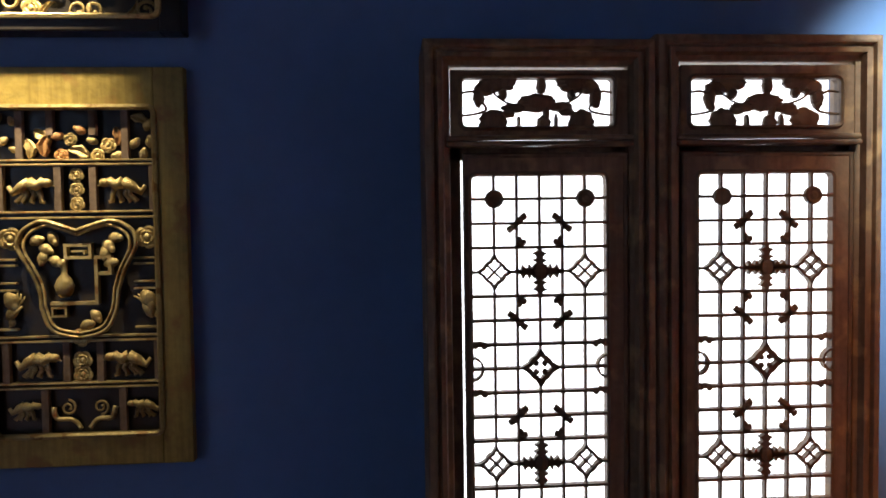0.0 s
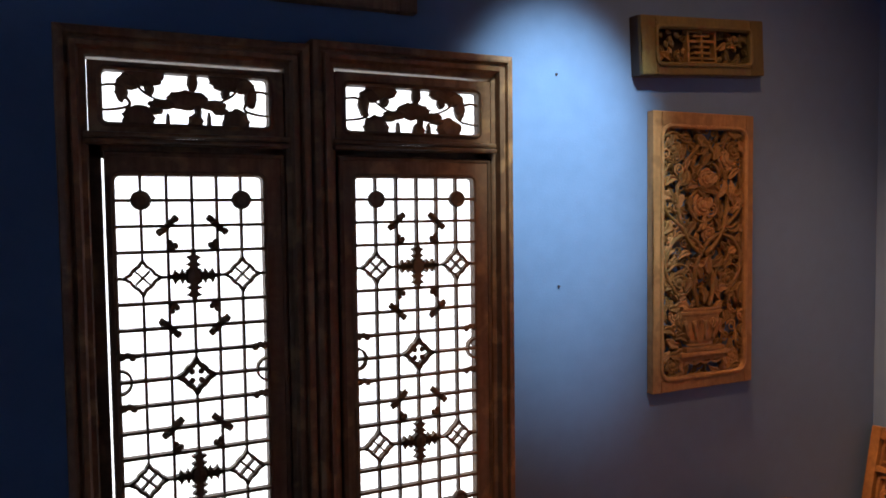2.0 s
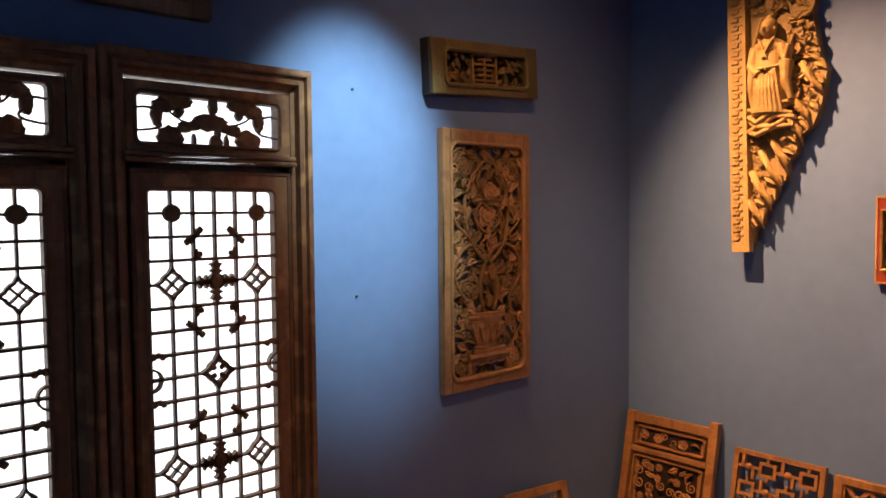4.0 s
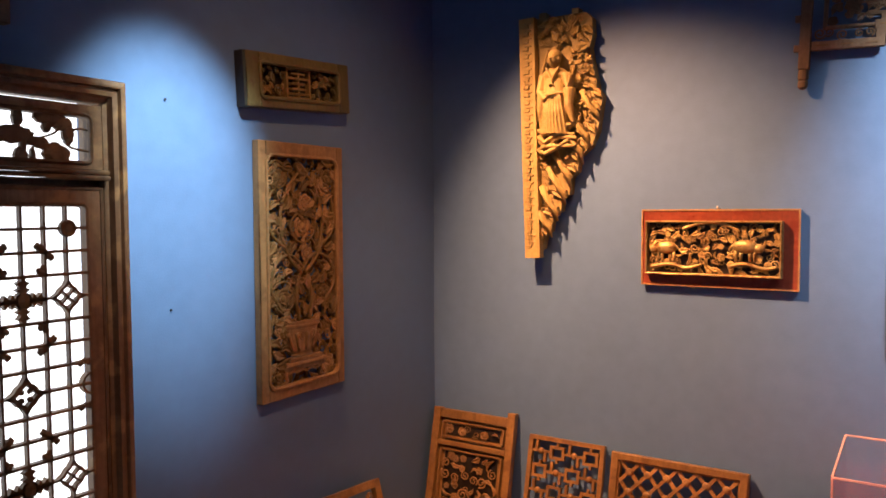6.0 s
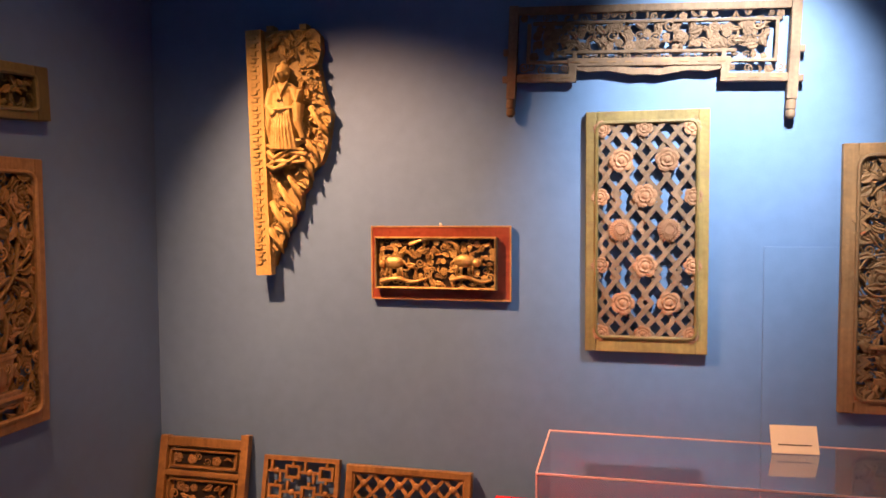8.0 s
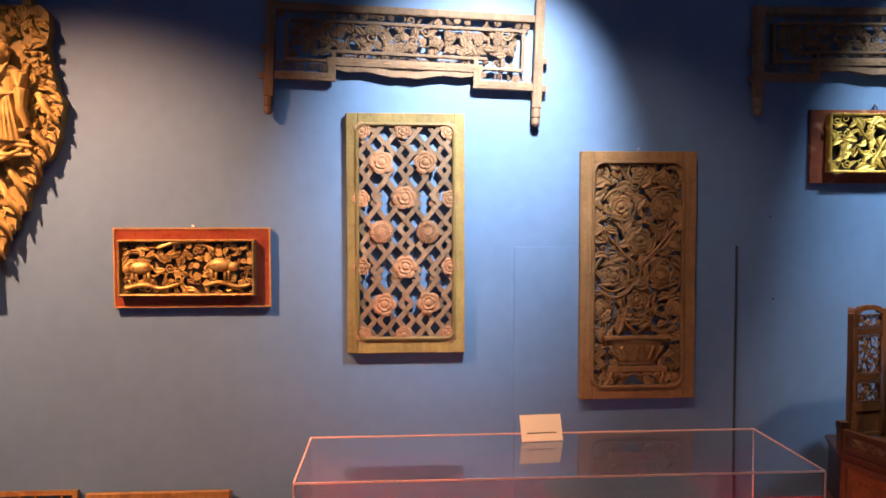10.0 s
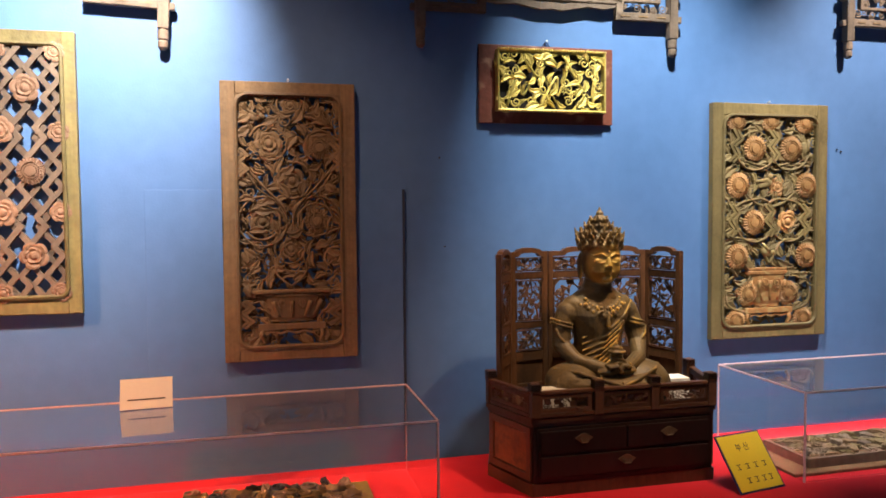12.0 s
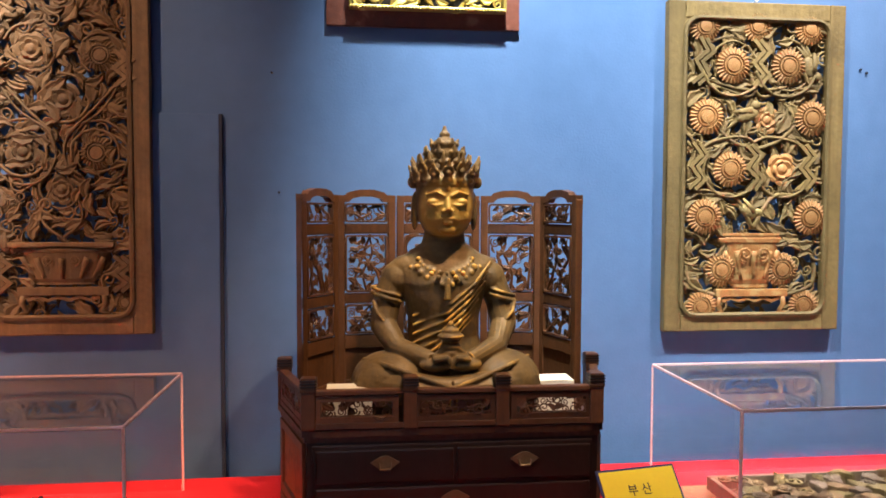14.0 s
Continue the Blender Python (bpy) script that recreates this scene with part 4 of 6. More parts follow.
for i, (a, b, r) in enumerate(blooms[:8]):
    swirl(w, (TANWOOD,), a, b, r * 1.55, 320 + i, field, leaves=6)
scatter(w, (TANWOOD,), field, 0.034, 21, keep, blooms, size=1.8, deep=0.7)
# second, denser layer of leaves added at the back to darken the gaps
scatter(w, (TANWOOD,), field, 0.026, 521, y=0.0, size=1.9, deep=0.6, kinds=("leaf", "leaf2"))
nail(w, H + 0.008)

# vine panel on the north wall
W, H = 0.515, 1.070
w = thing("vine_panel", north(2.307, 0.881), "orange-brown wooden panel carved with vines above a vase", "carved panel")
x0, x1, z0, z1 = board_frame(w, ORANGEWOOD, W, H, 0.042, 0.05, 0.055, 0.036, ORANGEWOOD, 0.04)
blooms = [(-0.12, 0.42, 0.045), (0.13, 0.42, 0.045), (0.0, 0.72, 0.05), (0.02, 0.82, 0.04), (-0.15, 0.93, 0.04), (0.16, 0.93, 0.04), (0.03, 0.60, 0.035), (0.16, 0.58, 0.03), (-0.16, 0.60, 0.03), (-0.15, 0.10, 0.036), (0.16, 0.11, 0.036), (-0.14, 0.29, 0.03), (0.15, 0.27, 0.03)]
for i, (fx, fz, r) in enumerate(blooms):
    put(("five", "flower")[i % 2], (LEAFGREEN, ORANGEWOOD)[(i // 2) % 2], w, fx, fz, r, -0.016, i * 31, 0.7)
vase(w, ORANGEWOOD, 0.0, 0.165, 0.23, 0.15, 0.035, False)
for k, ww in enumerate((0.25, 0.20)):
    part("plinth", boxed(-ww / 2, ww / 2, -0.045, -0.012, 0.128 + 0.018 * k, 0.146 + 0.018 * k, bevel=0.004), ORANGEWOOD, w)
stand(w, ORANGEWOOD, 0.0, 0.06, 0.25, 0.07)
for s in (-1, 1):
    vine(w, LEAFGREEN, [(s * 0.03, 0.32), (s * 0.05, 0.42), (s * 0.01, 0.53), (-s * 0.08, 0.60), (-s * 0.17, 0.56), (-s * 0.19, 0.46), (-s * 0.12, 0.36)], 0.009, -0.026)
    vine(w, LEAFGREEN, [(s * 0.01, 0.52), (s * 0.09, 0.60), (s * 0.13, 0.74), (s * 0.10, 0.86), (s * 0.03, 0.94), (0, 0.98)], 0.008, -0.024)
    vine(w, LEAFGREEN, [(s * 0.09, 0.62), (s * 0.19, 0.70), (s * 0.19, 0.84), (s * 0.12, 0.90)], 0.007, -0.024)
field = (x0 + 0.006, x1 - 0.006, z0 + 0.006, z1 - 0.006)
keep = [(a, b, r * 0.9) for a, b, r in blooms] + [(0, 0.24, 0.10), (0, 0.12, 0.08)]
for i, (a, b, r) in enumerate(blooms[:6]):
    swirl(w, (LEAFGREEN,), a, b, r * 1.6, 340 + i, field, leaves=5)
scatter(w, (LEAFGREEN, LEAFGREEN, ORANGEWOOD), field, 0.038, 31, keep, blooms, size=1.75, deep=0.7)
# extra leaves added behind block the bright wall, for the shade of deep carving
scatter(w, (LEAFGREEN,), field, 0.028, 531, y=0.0, size=1.9, deep=0.6, kinds=("leaf", "leaf2"))

# small character panel above it
w = thing("character_panel", north(2.285, 2.090, roll=-3.2), "small olive framed panel with a carved geometric emblem", "carved panel")
x0, x1, z0, z1 = board_frame(w, DARKOLIVE, 0.615, 0.215, 0.070, 0.038, 0.038, 0.062, DARKOLIVE, 0.022)
em = part("emblem", moulding(bmesh.new(), rect(-0.073, 0.073, 0.044, 0.172), [(0, -0.02), (0, -0.045), (0.010, -0.045), (0.010, -0.02)]), LEAFGREEN, w)
for z in (0.066, 0.087, 0.109, 0.130, 0.151):
    part("emblem_bar", boxed(-0.062 + 0.02 * (round(z * 1000) % 2), 0.062 - 0.02 * (round(z * 1000) % 2), -0.045, -0.022, z - 0.005, z + 0.005, bevel=0.001), LEAFGREEN, em)
part("emblem_bar", boxed(-0.005, 0.005, -0.0445, -0.02, 0.054, 0.162, bevel=0.001), LEAFGREEN, em)
for s in (-1, 1):
    xa, xb = sorted((s * 0.085, s * (0.615 / 2 - 0.075)))
    scatter(w, (LEAFGREEN, DARKOLIVE), (xa, xb, z0 + 0.008, z1 - 0.008), 0.030, 40 + s, kinds=("scroll", "blade", "blade2", "bud"), size=1.7, y=-0.030)
part("ground", boxed(x0, x1, -0.012, -0.004, z0, z1), BLACKWOOD, w)
part("backing", moulding(bmesh.new(), rect(-0.3085, 0.3085, -0.001, 0.216), [(0, -0.001), (0, -0.046), (0.02, -0.046), (0.02, -0.001)]), BLACKWOOD, w)

# red lacquered relief
w = thing("gilt_relief", east(0.673, 1.318), "red lacquered board with a deep gilt carved scene", "carved panel")
part("board", boxed(-0.335, 0.335, -0.026, -0.002, 0.0, 0.346, bevel=0.004), REDLACQUER, w)
part("edge", moulding(bmesh.new(), rect(-0.336, 0.336, -0.001, 0.347), [(0, -0.02), (0, -0.030), (0.007, -0.030), (0.007, -0.02)]), ORANGEWOOD, w)
fr = part("inner_frame", moulding(bmesh.new(), rect(-0.308, 0.272, 0.052, 0.296), [(0, -0.026), (0, -0.062), (0.004, -0.066), (0.009, -0.064), (0.010, -0.026)]), GILT, w)
part("ground", boxed(-0.30, 0.264, -0.030, -0.0265, 0.06, 0.288), BLACKWOOD, w)
fill(w, (GILT, GILT, LEAFGREEN), -0.295, 0.26, 0.066, 0.284, 0.030, 51, [(-0.215, 0.16, 0.045), (0.125, 0.165, 0.05)], size=1.45, y=-0.034, mix=(0.5, 0.7))


def beast(parent, mat, x, z, s, flip=1):
    """A stout grazing animal in relief."""
    bm = bmesh.new()
    ball(bm, (0, -0.02, 0.02), (0.055, 0.02, 0.03), 12, 8)
    ball(bm, (flip * 0.055, -0.024, 0.012), (0.022, 0.016, 0.02), 10, 7)
    for dx in (-0.038, -0.018, 0.018, 0.036):
        tube(bm, [(dx, -0.018, 0.0), (dx * 1.05, -0.018, -0.045)], 0.009, 0.006, 6)
    tube(bm, [(-flip * 0.05, -0.02, 0.03), (-flip * 0.066, -0.02, 0.0)], 0.005, 0.003, 5)
    ob = part("beast", bm, mat, parent, smooth=True)
    ob.matrix_basis = Matrix.Translation((x, -0.032, z)) @ Matrix.Scale(s, 4)


beast(w, GILT, -0.215, 0.155, 0.95, -1)
beast(w, GILT, 0.125, 0.165, 1.0, 1)
vine(w, GILT, [(-0.14, 0.26), (-0.06, 0.285), (0.03, 0.282), (0.10, 0.25)], 0.008, -0.05)
vine(w, GILT, [(-0.28, 0.085), (-0.2, 0.10), (-0.13, 0.085), (-0.06, 0.10)], 0.010, -0.05)
vine(w, GILT, [(0.06, 0.095), (0.12, 0.11), (0.2, 0.09), (0.25, 0.10)], 0.010, -0.05)
nail(w, 0.352)

# gold openwork relief on worn red board
w = thing("gold_relief", east(-2.415, 1.861), "worn red board with bright gold openwork leaf carving", "carved panel")
part("board", boxed(-0.312, 0.312, -0.022, -0.002, 0.0, 0.336, bevel=0.003), WORNRED, w)
fr = part("inner_frame", moulding(bmesh.new(), rect(-0.240, 0.262, 0.050, 0.312), [(0, -0.022), (0, -0.060), (0.004, -0.064), (0.008, -0.062), (0.009, -0.022)]), BRIGHTGILT, w)
bead = mesh_of("bead", ball(bmesh.new(), (0, 0, 0), 0.0048, 6, 4), BRIGHTGILT, True)
for i in range(48):
    for z in (0.050, 0.312):
        piece("bead", bead, fr, Matrix.Translation((-0.236 + i * 0.0105, -0.064, z)))
part("ground", boxed(-0.232, 0.254, -0.026, -0.0225, 0.058, 0.304), BLACKWOOD, w)
scatter(w, (BRIGHTGILT,), (-0.226, 0.248, 0.064, 0.298), 0.032, 61, kinds=("blade", "blade2", "blade2", "leaf2", "scroll"), size=1.75, y=-0.046, deep=0.7)
for k in range(5):
    r = random.Random(70 + k)
    vine(w, BRIGHTGILT, [(-0.22 + 0.1 * k + r.uniform(-0.03, 0.03), 0.07 + 0.22 * (k % 2)), (-0.15 + 0.09 * k, 0.2), (-0.12 + 0.08 * k, 0.12 + 0.1 * (k % 2)), (-0.04 + 0.07 * k, 0.27 - 0.18 * (k % 2))], 0.006, -0.05)
part("hook", tube(bmesh.new(), [(-0.02, -0.006, 0.334), (0, -0.01, 0.36), (0.02, -0.006, 0.334)], 0.003, 0.003, 5), BLACKWOOD, w)
nail(w, 0.358)


# hanging rack heads
def rack(m, label):
    r = thing("rack_head", m, label, "carved rack", "rack heads")
    post = lathe(bmesh.new(), ((0.010, 0), (0.019, 0.01), (0.020, 0.03), (0.016, 0.036), (0.021, 0.042), (0.021, 0.075), (0.017, 0.08), (0.021, 0.085)), 12, lean=True)
    for x, top in ((-0.585, 0.49), (0.585, 0.56)):
        p = part("post", boxed(x - 0.021, x + 0.021, -0.058, -0.018, 0.08, top, bevel=0.004), GREYWOOD, r)
        f = part("finial", post.copy(), GREYWOOD, p, smooth=False)
        f.location = (x, -0.038, 0)
        for z in (0.165, 0.285):
            part("tenon", boxed(x - 0.042 if x < 0 else x + 0.02, x - 0.02 if x < 0 else x + 0.042, -0.050, -0.026, z - 0.012, z + 0.016, bevel=0.003), GREYWOOD, p)
    post.free()
    Y = (-0.052, -0.024)
    for a, b, z in ((-0.565, -0.30, 0.172), (0.30, 0.565, 0.172), (-0.34, 0.34, 0.240)):
        q = part("lower_rail", boxed(a, b, Y[0], Y[1], z - 0.018, z + 0.018, bevel=0.004), GREYWOOD, r)
        n = int((b - a) / 0.07)
        for i in range(n):
            part("inlay", boxed(a + (i + 0.25) * (b - a) / n, a + (i + 0.75) * (b - a) / n, Y[0] - 0.003, Y[0] + 0.002, z - 0.003, z + 0.003), TANWOOD, q)
    for s in (-1, 1):
        part("riser", boxed(min(s * 0.30, s * 0.335), max(s * 0.30, s * 0.335), Y[0], Y[1], 0.154, 0.258, bevel=0.003), GREYWOOD, r)
        part("riser", boxed(min(s * 0.30, s * 0.32), max(s * 0.30, s * 0.32), Y[0] + 0.003, Y[1], 0.24, 0.285, bevel=0.002), GREYWOOD, r)
    part("top_rail", boxed(-0.565, 0.565, Y[0], Y[1], 0.452, 0.486, bevel=0.005), GREYWOOD, r)
    part("inner_rail", boxed(-0.50, 0.53, Y[0] + 0.003, Y[1], 0.405, 0.419, bevel=0.003), GREYWOOD, r)
    part("inner_rail", boxed(-0.36, 0.36, Y[0] + 0.003, Y[1], 0.277, 0.291, bevel=0.003), GREYWOOD, r)
    for s in (-1, 1):
        part("inner_stile", boxed(s * 0.515 - 0.008, s * 0.515 + 0.008, Y[0] + 0.003, Y[1], 0.235, 0.412, bevel=0.003), GREYWOOD, r)
        part("inner_sill", boxed(min(s * 0.515, s * 0.33), max(s * 0.515, s * 0.33), Y[0] + 0.003, Y[1], 0.235, 0.249, bevel=0.003), GREYWOOD, r)
    pts = [(-0.30, 0.222), (-0.25, 0.212), (-0.17, 0.218), (-0.10, 0.206), (-0.05, 0.198), (0, 0.202), (0.05, 0.196), (0.10, 0.206), (0.17, 0.218), (0.25, 0.212), (0.30, 0.222)]
    ap = part("apron", strip(bmesh.new(), pts, 0.028, Y[0] + 0.006, Y[1] - 0.002), GREYWOOD, r)
    for i in range(13):
        put("scroll", GREYWOOD, ap, -0.27 + 0.045 * i, 0.212 - 0.010 * math.cos((i - 6) * 0.5), 0.03, -0.036, i * 50, 0.6)
    fill(r, (GREYWOOD,), -0.495, 0.495, 0.30, 0.40, 0.040, 81, size=1.35, y=-0.030, mix=(0.42, 0.62))
    fill(r, (GREYWOOD,), -0.495, 0.495, 0.30, 0.40, 0.042, 181, size=1.3, y=-0.022, mix=(0.8, 0.95))
    fill(r, (GREYWOOD,), -0.55, 0.55, 0.420, 0.450, 0.042, 82, size=0.95, y=-0.032, mix=(0.3, 0.85))
    fill(r, (GREYWOOD,), -0.28, 0.28, 0.256, 0.278, 0.042, 83, size=0.95, y=-0.032, mix=(0.3, 0.85))
    for s in (-1, 1):
        fill(r, (GREYWOOD,), min(s * 0.555, s * 0.33), max(s * 0.555, s * 0.33), 0.192, 0.232, 0.044, 84 + s, size=0.95, y=-0.032, mix=(0.3, 0.85))
        fill(r, (GREYWOOD,), min(s * 0.50, s * 0.33), max(s * 0.50, s * 0.33), 0.25, 0.30, 0.044, 88 + s, size=1.1, y=-0.032, mix=(0.3, 0.5))
    return r


r1 = rack(east(-0.246, 2.132, roll=2.2), "grey-brown carved rack head hung under a bright lamp")
tagged(copy_thing(r1, east(-2.43, 2.168, roll=-0.3)), "dark grey-brown carved rack head hung above a gold relief")
tagged(copy_thing(r1, east(-4.55, 2.205)), "grey-brown carved rack head hung beside a framed panel")

# corner bracket
w = thing("carved_bracket", east(1.615, 1.440) @ Matrix.Diagonal((1, 1.4, 1, 1)), "yellow wooden roof bracket carved with a seated robed figure", "bracket")
edge = [(0.05, 0.0), (0.115, 0.03), (0.13, 0.10), (0.16, 0.12), (0.175, 0.20), (0.215, 0.22), (0.22, 0.29), (0.26, 0.30), (0.268, 0.38), (0.30, 0.41), (0.31, 0.48), (0.37, 0.53), (0.40, 0.60), (0.415, 0.70), (0.425, 0.76), (0.40, 0.80), (0.385, 0.87), (0.37, 0.94), (0.36, 1.00), (0.375, 1.06), (0.37, 1.13), (0.34, 1.162), (0.0, 1.162)]
bm = bmesh.new()
f = [bm.verts.new((x, -0.040, z)) for x, z in edge]
b = [bm.verts.new((x, -0.002, z)) for x, z in edge]
bm.faces.new(f), bm.faces.new(b)
for i in range(len(edge)):
    k = (i + 1) % len(edge)
    bm.faces.new((f[i], f[k], b[k], b[i]))
part("back_slab", bm, YELLOWWOOD, w)
st = part("border_strip", strip(bmesh.new(), [(0.082, -0.012), (0.064, 0.5), (0.046, 1.162)], 0.080, -0.070, -0.038), YELLOWWOOD, w)
for i in range(30):
    z = 0.04 + i * 0.037
    x = 0.070 - 0.019 * z
    bm = bmesh.new()
    box(bm, x - 0.022, x + 0.010, -0.074, -0.069, z, z + 0.006)
    box(bm, x + 0.004, x + 0.010, -0.074, -0.069, z, z + 0.024)
    box(bm, x - 0.010, x + 0.024, -0.074, -0.069, z + 0.020, z + 0.026)
    part("key_fret", bm, YELLOWWOOD, st)
for x in (0.12, 0.29):
    part("tenon", boxed(x - 0.018, x + 0.018, -0.05, -0.01, 1.158, 1.185, bevel=0.003), YELLOWWOOD, w)
fig = bmesh.new()
ball(fig, (0.205, -0.086, 0.940), (0.029, 0.033, 0.038), 18, 14)
ball(fig, (0.205, -0.078, 0.962), (0.032, 0.032, 0.028), 16, 12)
ball(fig, (0.205, -0.076, 0.994), (0.014, 0.014, 0.013), 10, 8)
ball(fig, (0.205, -0.120, 0.938), (0.006, 0.007, 0.010), 8, 6)
for dx in (-0.012, 0.012):
    ball(fig, (0.205 + dx, -0.113, 0.948), (0.007, 0.005, 0.004), 8, 6)
    ball(fig, (0.205 + 2.5 * dx, -0.088, 0.938), (0.006, 0.010, 0.014), 8, 6)
ball(fig, (0.200, -0.068, 0.872), (0.066, 0.036, 0.036), 16, 12)
tube(fig, [(0.200, -0.066, 0.890), (0.200, -0.070, 0.80), (0.206, -0.072, 0.70), (0.200, -0.066, 0.590)], 0.050, 0.074, 16, 0.62)
tube(fig, [(0.145, -0.070, 0.870), (0.136, -0.088, 0.79), (0.180, -0.108, 0.748)], 0.026, 0.018, 10)
tube(fig, [(0.150, -0.090, 0.770), (0.140, -0.092, 0.70), (0.138, -0.080, 0.630)], 0.026, 0.012, 10)
tube(fig, [(0.255, -0.070, 0.870), (0.288, -0.086, 0.80), (0.300, -0.095, 0.865)], 0.024, 0.016, 10)
tube(fig, [(0.285, -0.085, 0.800), (0.282, -0.088, 0.72), (0.300, -0.078, 0.640)], 0.028, 0.012, 10)
for dx in (-1, 1):
    tube(fig, [(0.205 + dx * 0.034, -0.098, 0.905), (0.205 + dx * 0.012, -0.108, 0.862), (0.205 - dx * 0.010, -0.112, 0.815)], 0.006, 0.005, 7)
tube(fig, [(0.148, -0.098, 0.778), (0.205, -0.124, 0.770), (0.262, -0.098, 0.782)], 0.007, 0.007, 7)
for k in range(9):
    tube(fig, [(0.160 + 0.011 * k, -0.108, 0.768), (0.152 + 0.013 * k, -0.118 + 0.0012 * (k - 4) ** 2, 0.69), (0.138 + 0.016 * k, -0.108 + 0.0015 * (k - 4) ** 2, 0.592)], 0.0045, 0.006, 6)
for k in range(6):
    z, lift = 0.612 - 0.020 * k, 0.016 * math.sin(1.9 * k)
    tube(fig, [(0.108 + 0.006 * (k % 2), -0.058, z - lift), (0.165, -0.084 - 0.006 * (k % 3), z - 0.014 + lift), (0.235, -0.090 + 0.006 * (k % 2), z + 0.014 - lift), (0.300 + 0.014 * math.cos(2.3 * k), -0.066, z + 0.022 + lift)], 0.013, 0.009, 9)
sf = part("seated_figure", fig, YELLOWWOOD, w, smooth=True)
rm = sf.modifiers.new("skin", "REMESH")
rm.mode, rm.voxel_size, rm.use_smooth_shade = "VOXEL", 0.003, True
bm = bmesh.new()
for i, (x, z, l) in enumerate(((0.30, 0.55, 0.11), (0.24, 0.44, 0.12), (0.21, 0.36, 0.11), (0.17, 0.27, 0.10), (0.14, 0.18, 0.09), (0.33, 0.62, 0.1), (0.38, 0.72, 0.08))):
    for q in range(4):
        tube(bm, [(x - 0.055 + 0.016 * q, -0.046 - 0.008 * (q % 2), z + 0.07 - 0.03 * q), (x - 0.012 + 0.010 * q, -0.066 + 0.006 * q, z - 0.012 * q), (x + 0.022 + 0.004 * q, -0.050, z - l * (0.75 + 0.08 * q))], 0.017, 0.005, 6)
part("drapery_folds", bm, YELLOWWOOD, w, smooth=True)
scatter(w, (YELLOWWOOD,), (0.10, 0.35, 1.02, 1.145), 0.030, 91, size=1.8, y=-0.045)
scatter(w, (YELLOWWOOD,), (0.27, 0.37, 0.60, 1.0), 0.030, 92, size=1.7, y=-0.050, kinds=("blade", "scroll", "bud", "blade2"))
fill(w, (YELLOWWOOD,), 0.11, 0.17, 0.12, 0.56, 0.032, 93, size=1.3, y=-0.04, mix=(0.4, 0.45))
rng = random.Random(97)
for x, z in edge[1:-3]:
    put("blade", YELLOWWOOD, w, x - rng.uniform(0.045, 0.055), z + 0.030, rng.uniform(0.058, 0.068), -0.042, rng.uniform(40, 65), 0.9)
vine(w, YELLOWWOOD, [(0.125, 0.62), (0.12, 0.75), (0.13, 0.9), (0.16, 1.0)], 0.010, -0.06)

# gold panel with a heart-shaped frame
W, H = 0.632, 1.118
w = thing("gilded_panel", north(-0.900, 0.886), "gold framed openwork panel with a heart-shaped cartouche", "carved panel")
x0, x1, z0, z1 = board_frame(w, GOLDFRAME, W, H, 0.084, 0.088, 0.110, 0.04, GILT, 0.02)
part("ground", boxed(x0, x1, -0.010, -0.003, z0, z1), BLACKWOOD, w)
for z in (0.223, 0.236, 0.355, 0.368, 0.702, 0.718, 0.850, 0.862):
    part("bar", boxed(x0, x1, -0.034, -0.012, z - 0.003, z + 0.003, bevel=0.0015), GILT, w)
for x, za, zb in ((-0.093, 0.09, 0.223), (0.120, 0.09, 0.223), (-0.030, 0.236, 0.355), (0.062, 0.236, 0.355), (-0.195, 0.236, 0.355), (0.220, 0.236, 0.355), (-0.038, 0.718, 0.850), (0.057, 0.718, 0.850), (-0.195, 0.718, 0.850), (0.220, 0.718, 0.850), (-0.138, 0.862, 1.0), (0.148, 0.862, 1.0), (-0.055, 0.93, 1.0), (0.060, 0.93, 1.0)):
    part("bar", boxed(x - 0.010, x + 0.010, -0.032, -0.012, za, zb, bevel=0.002), GREYWOOD, w)
for z in (0.39, 0.500, 0.520, 0.570, 0.586):
    for s in (-1, 1):
        part("bar", boxed(min(s * 0.160, s * 0.229), max(s * 0.160, s * 0.229), -0.030, -0.012, z - 0.003, z + 0.003, bevel=0.0015), GILT, w)
heart = [(0, 0.664), (0.05, 0.682), (0.10, 0.692), (0.150, 0.664), (0.160, 0.62), (0.13, 0.56), (0.108, 0.50), (0.100, 0.44), (0.07, 0.385), (0, 0.365)]
for off, r in ((0, 0.007), (0.018, 0.005)):
    for s in (-1, 1):
        vine(w, GILT, [(0.012 + s * x * (1 - off * 6), z + (0.54 - z) * off * 4) for x, z in heart], r, -0.036, "cartouche")


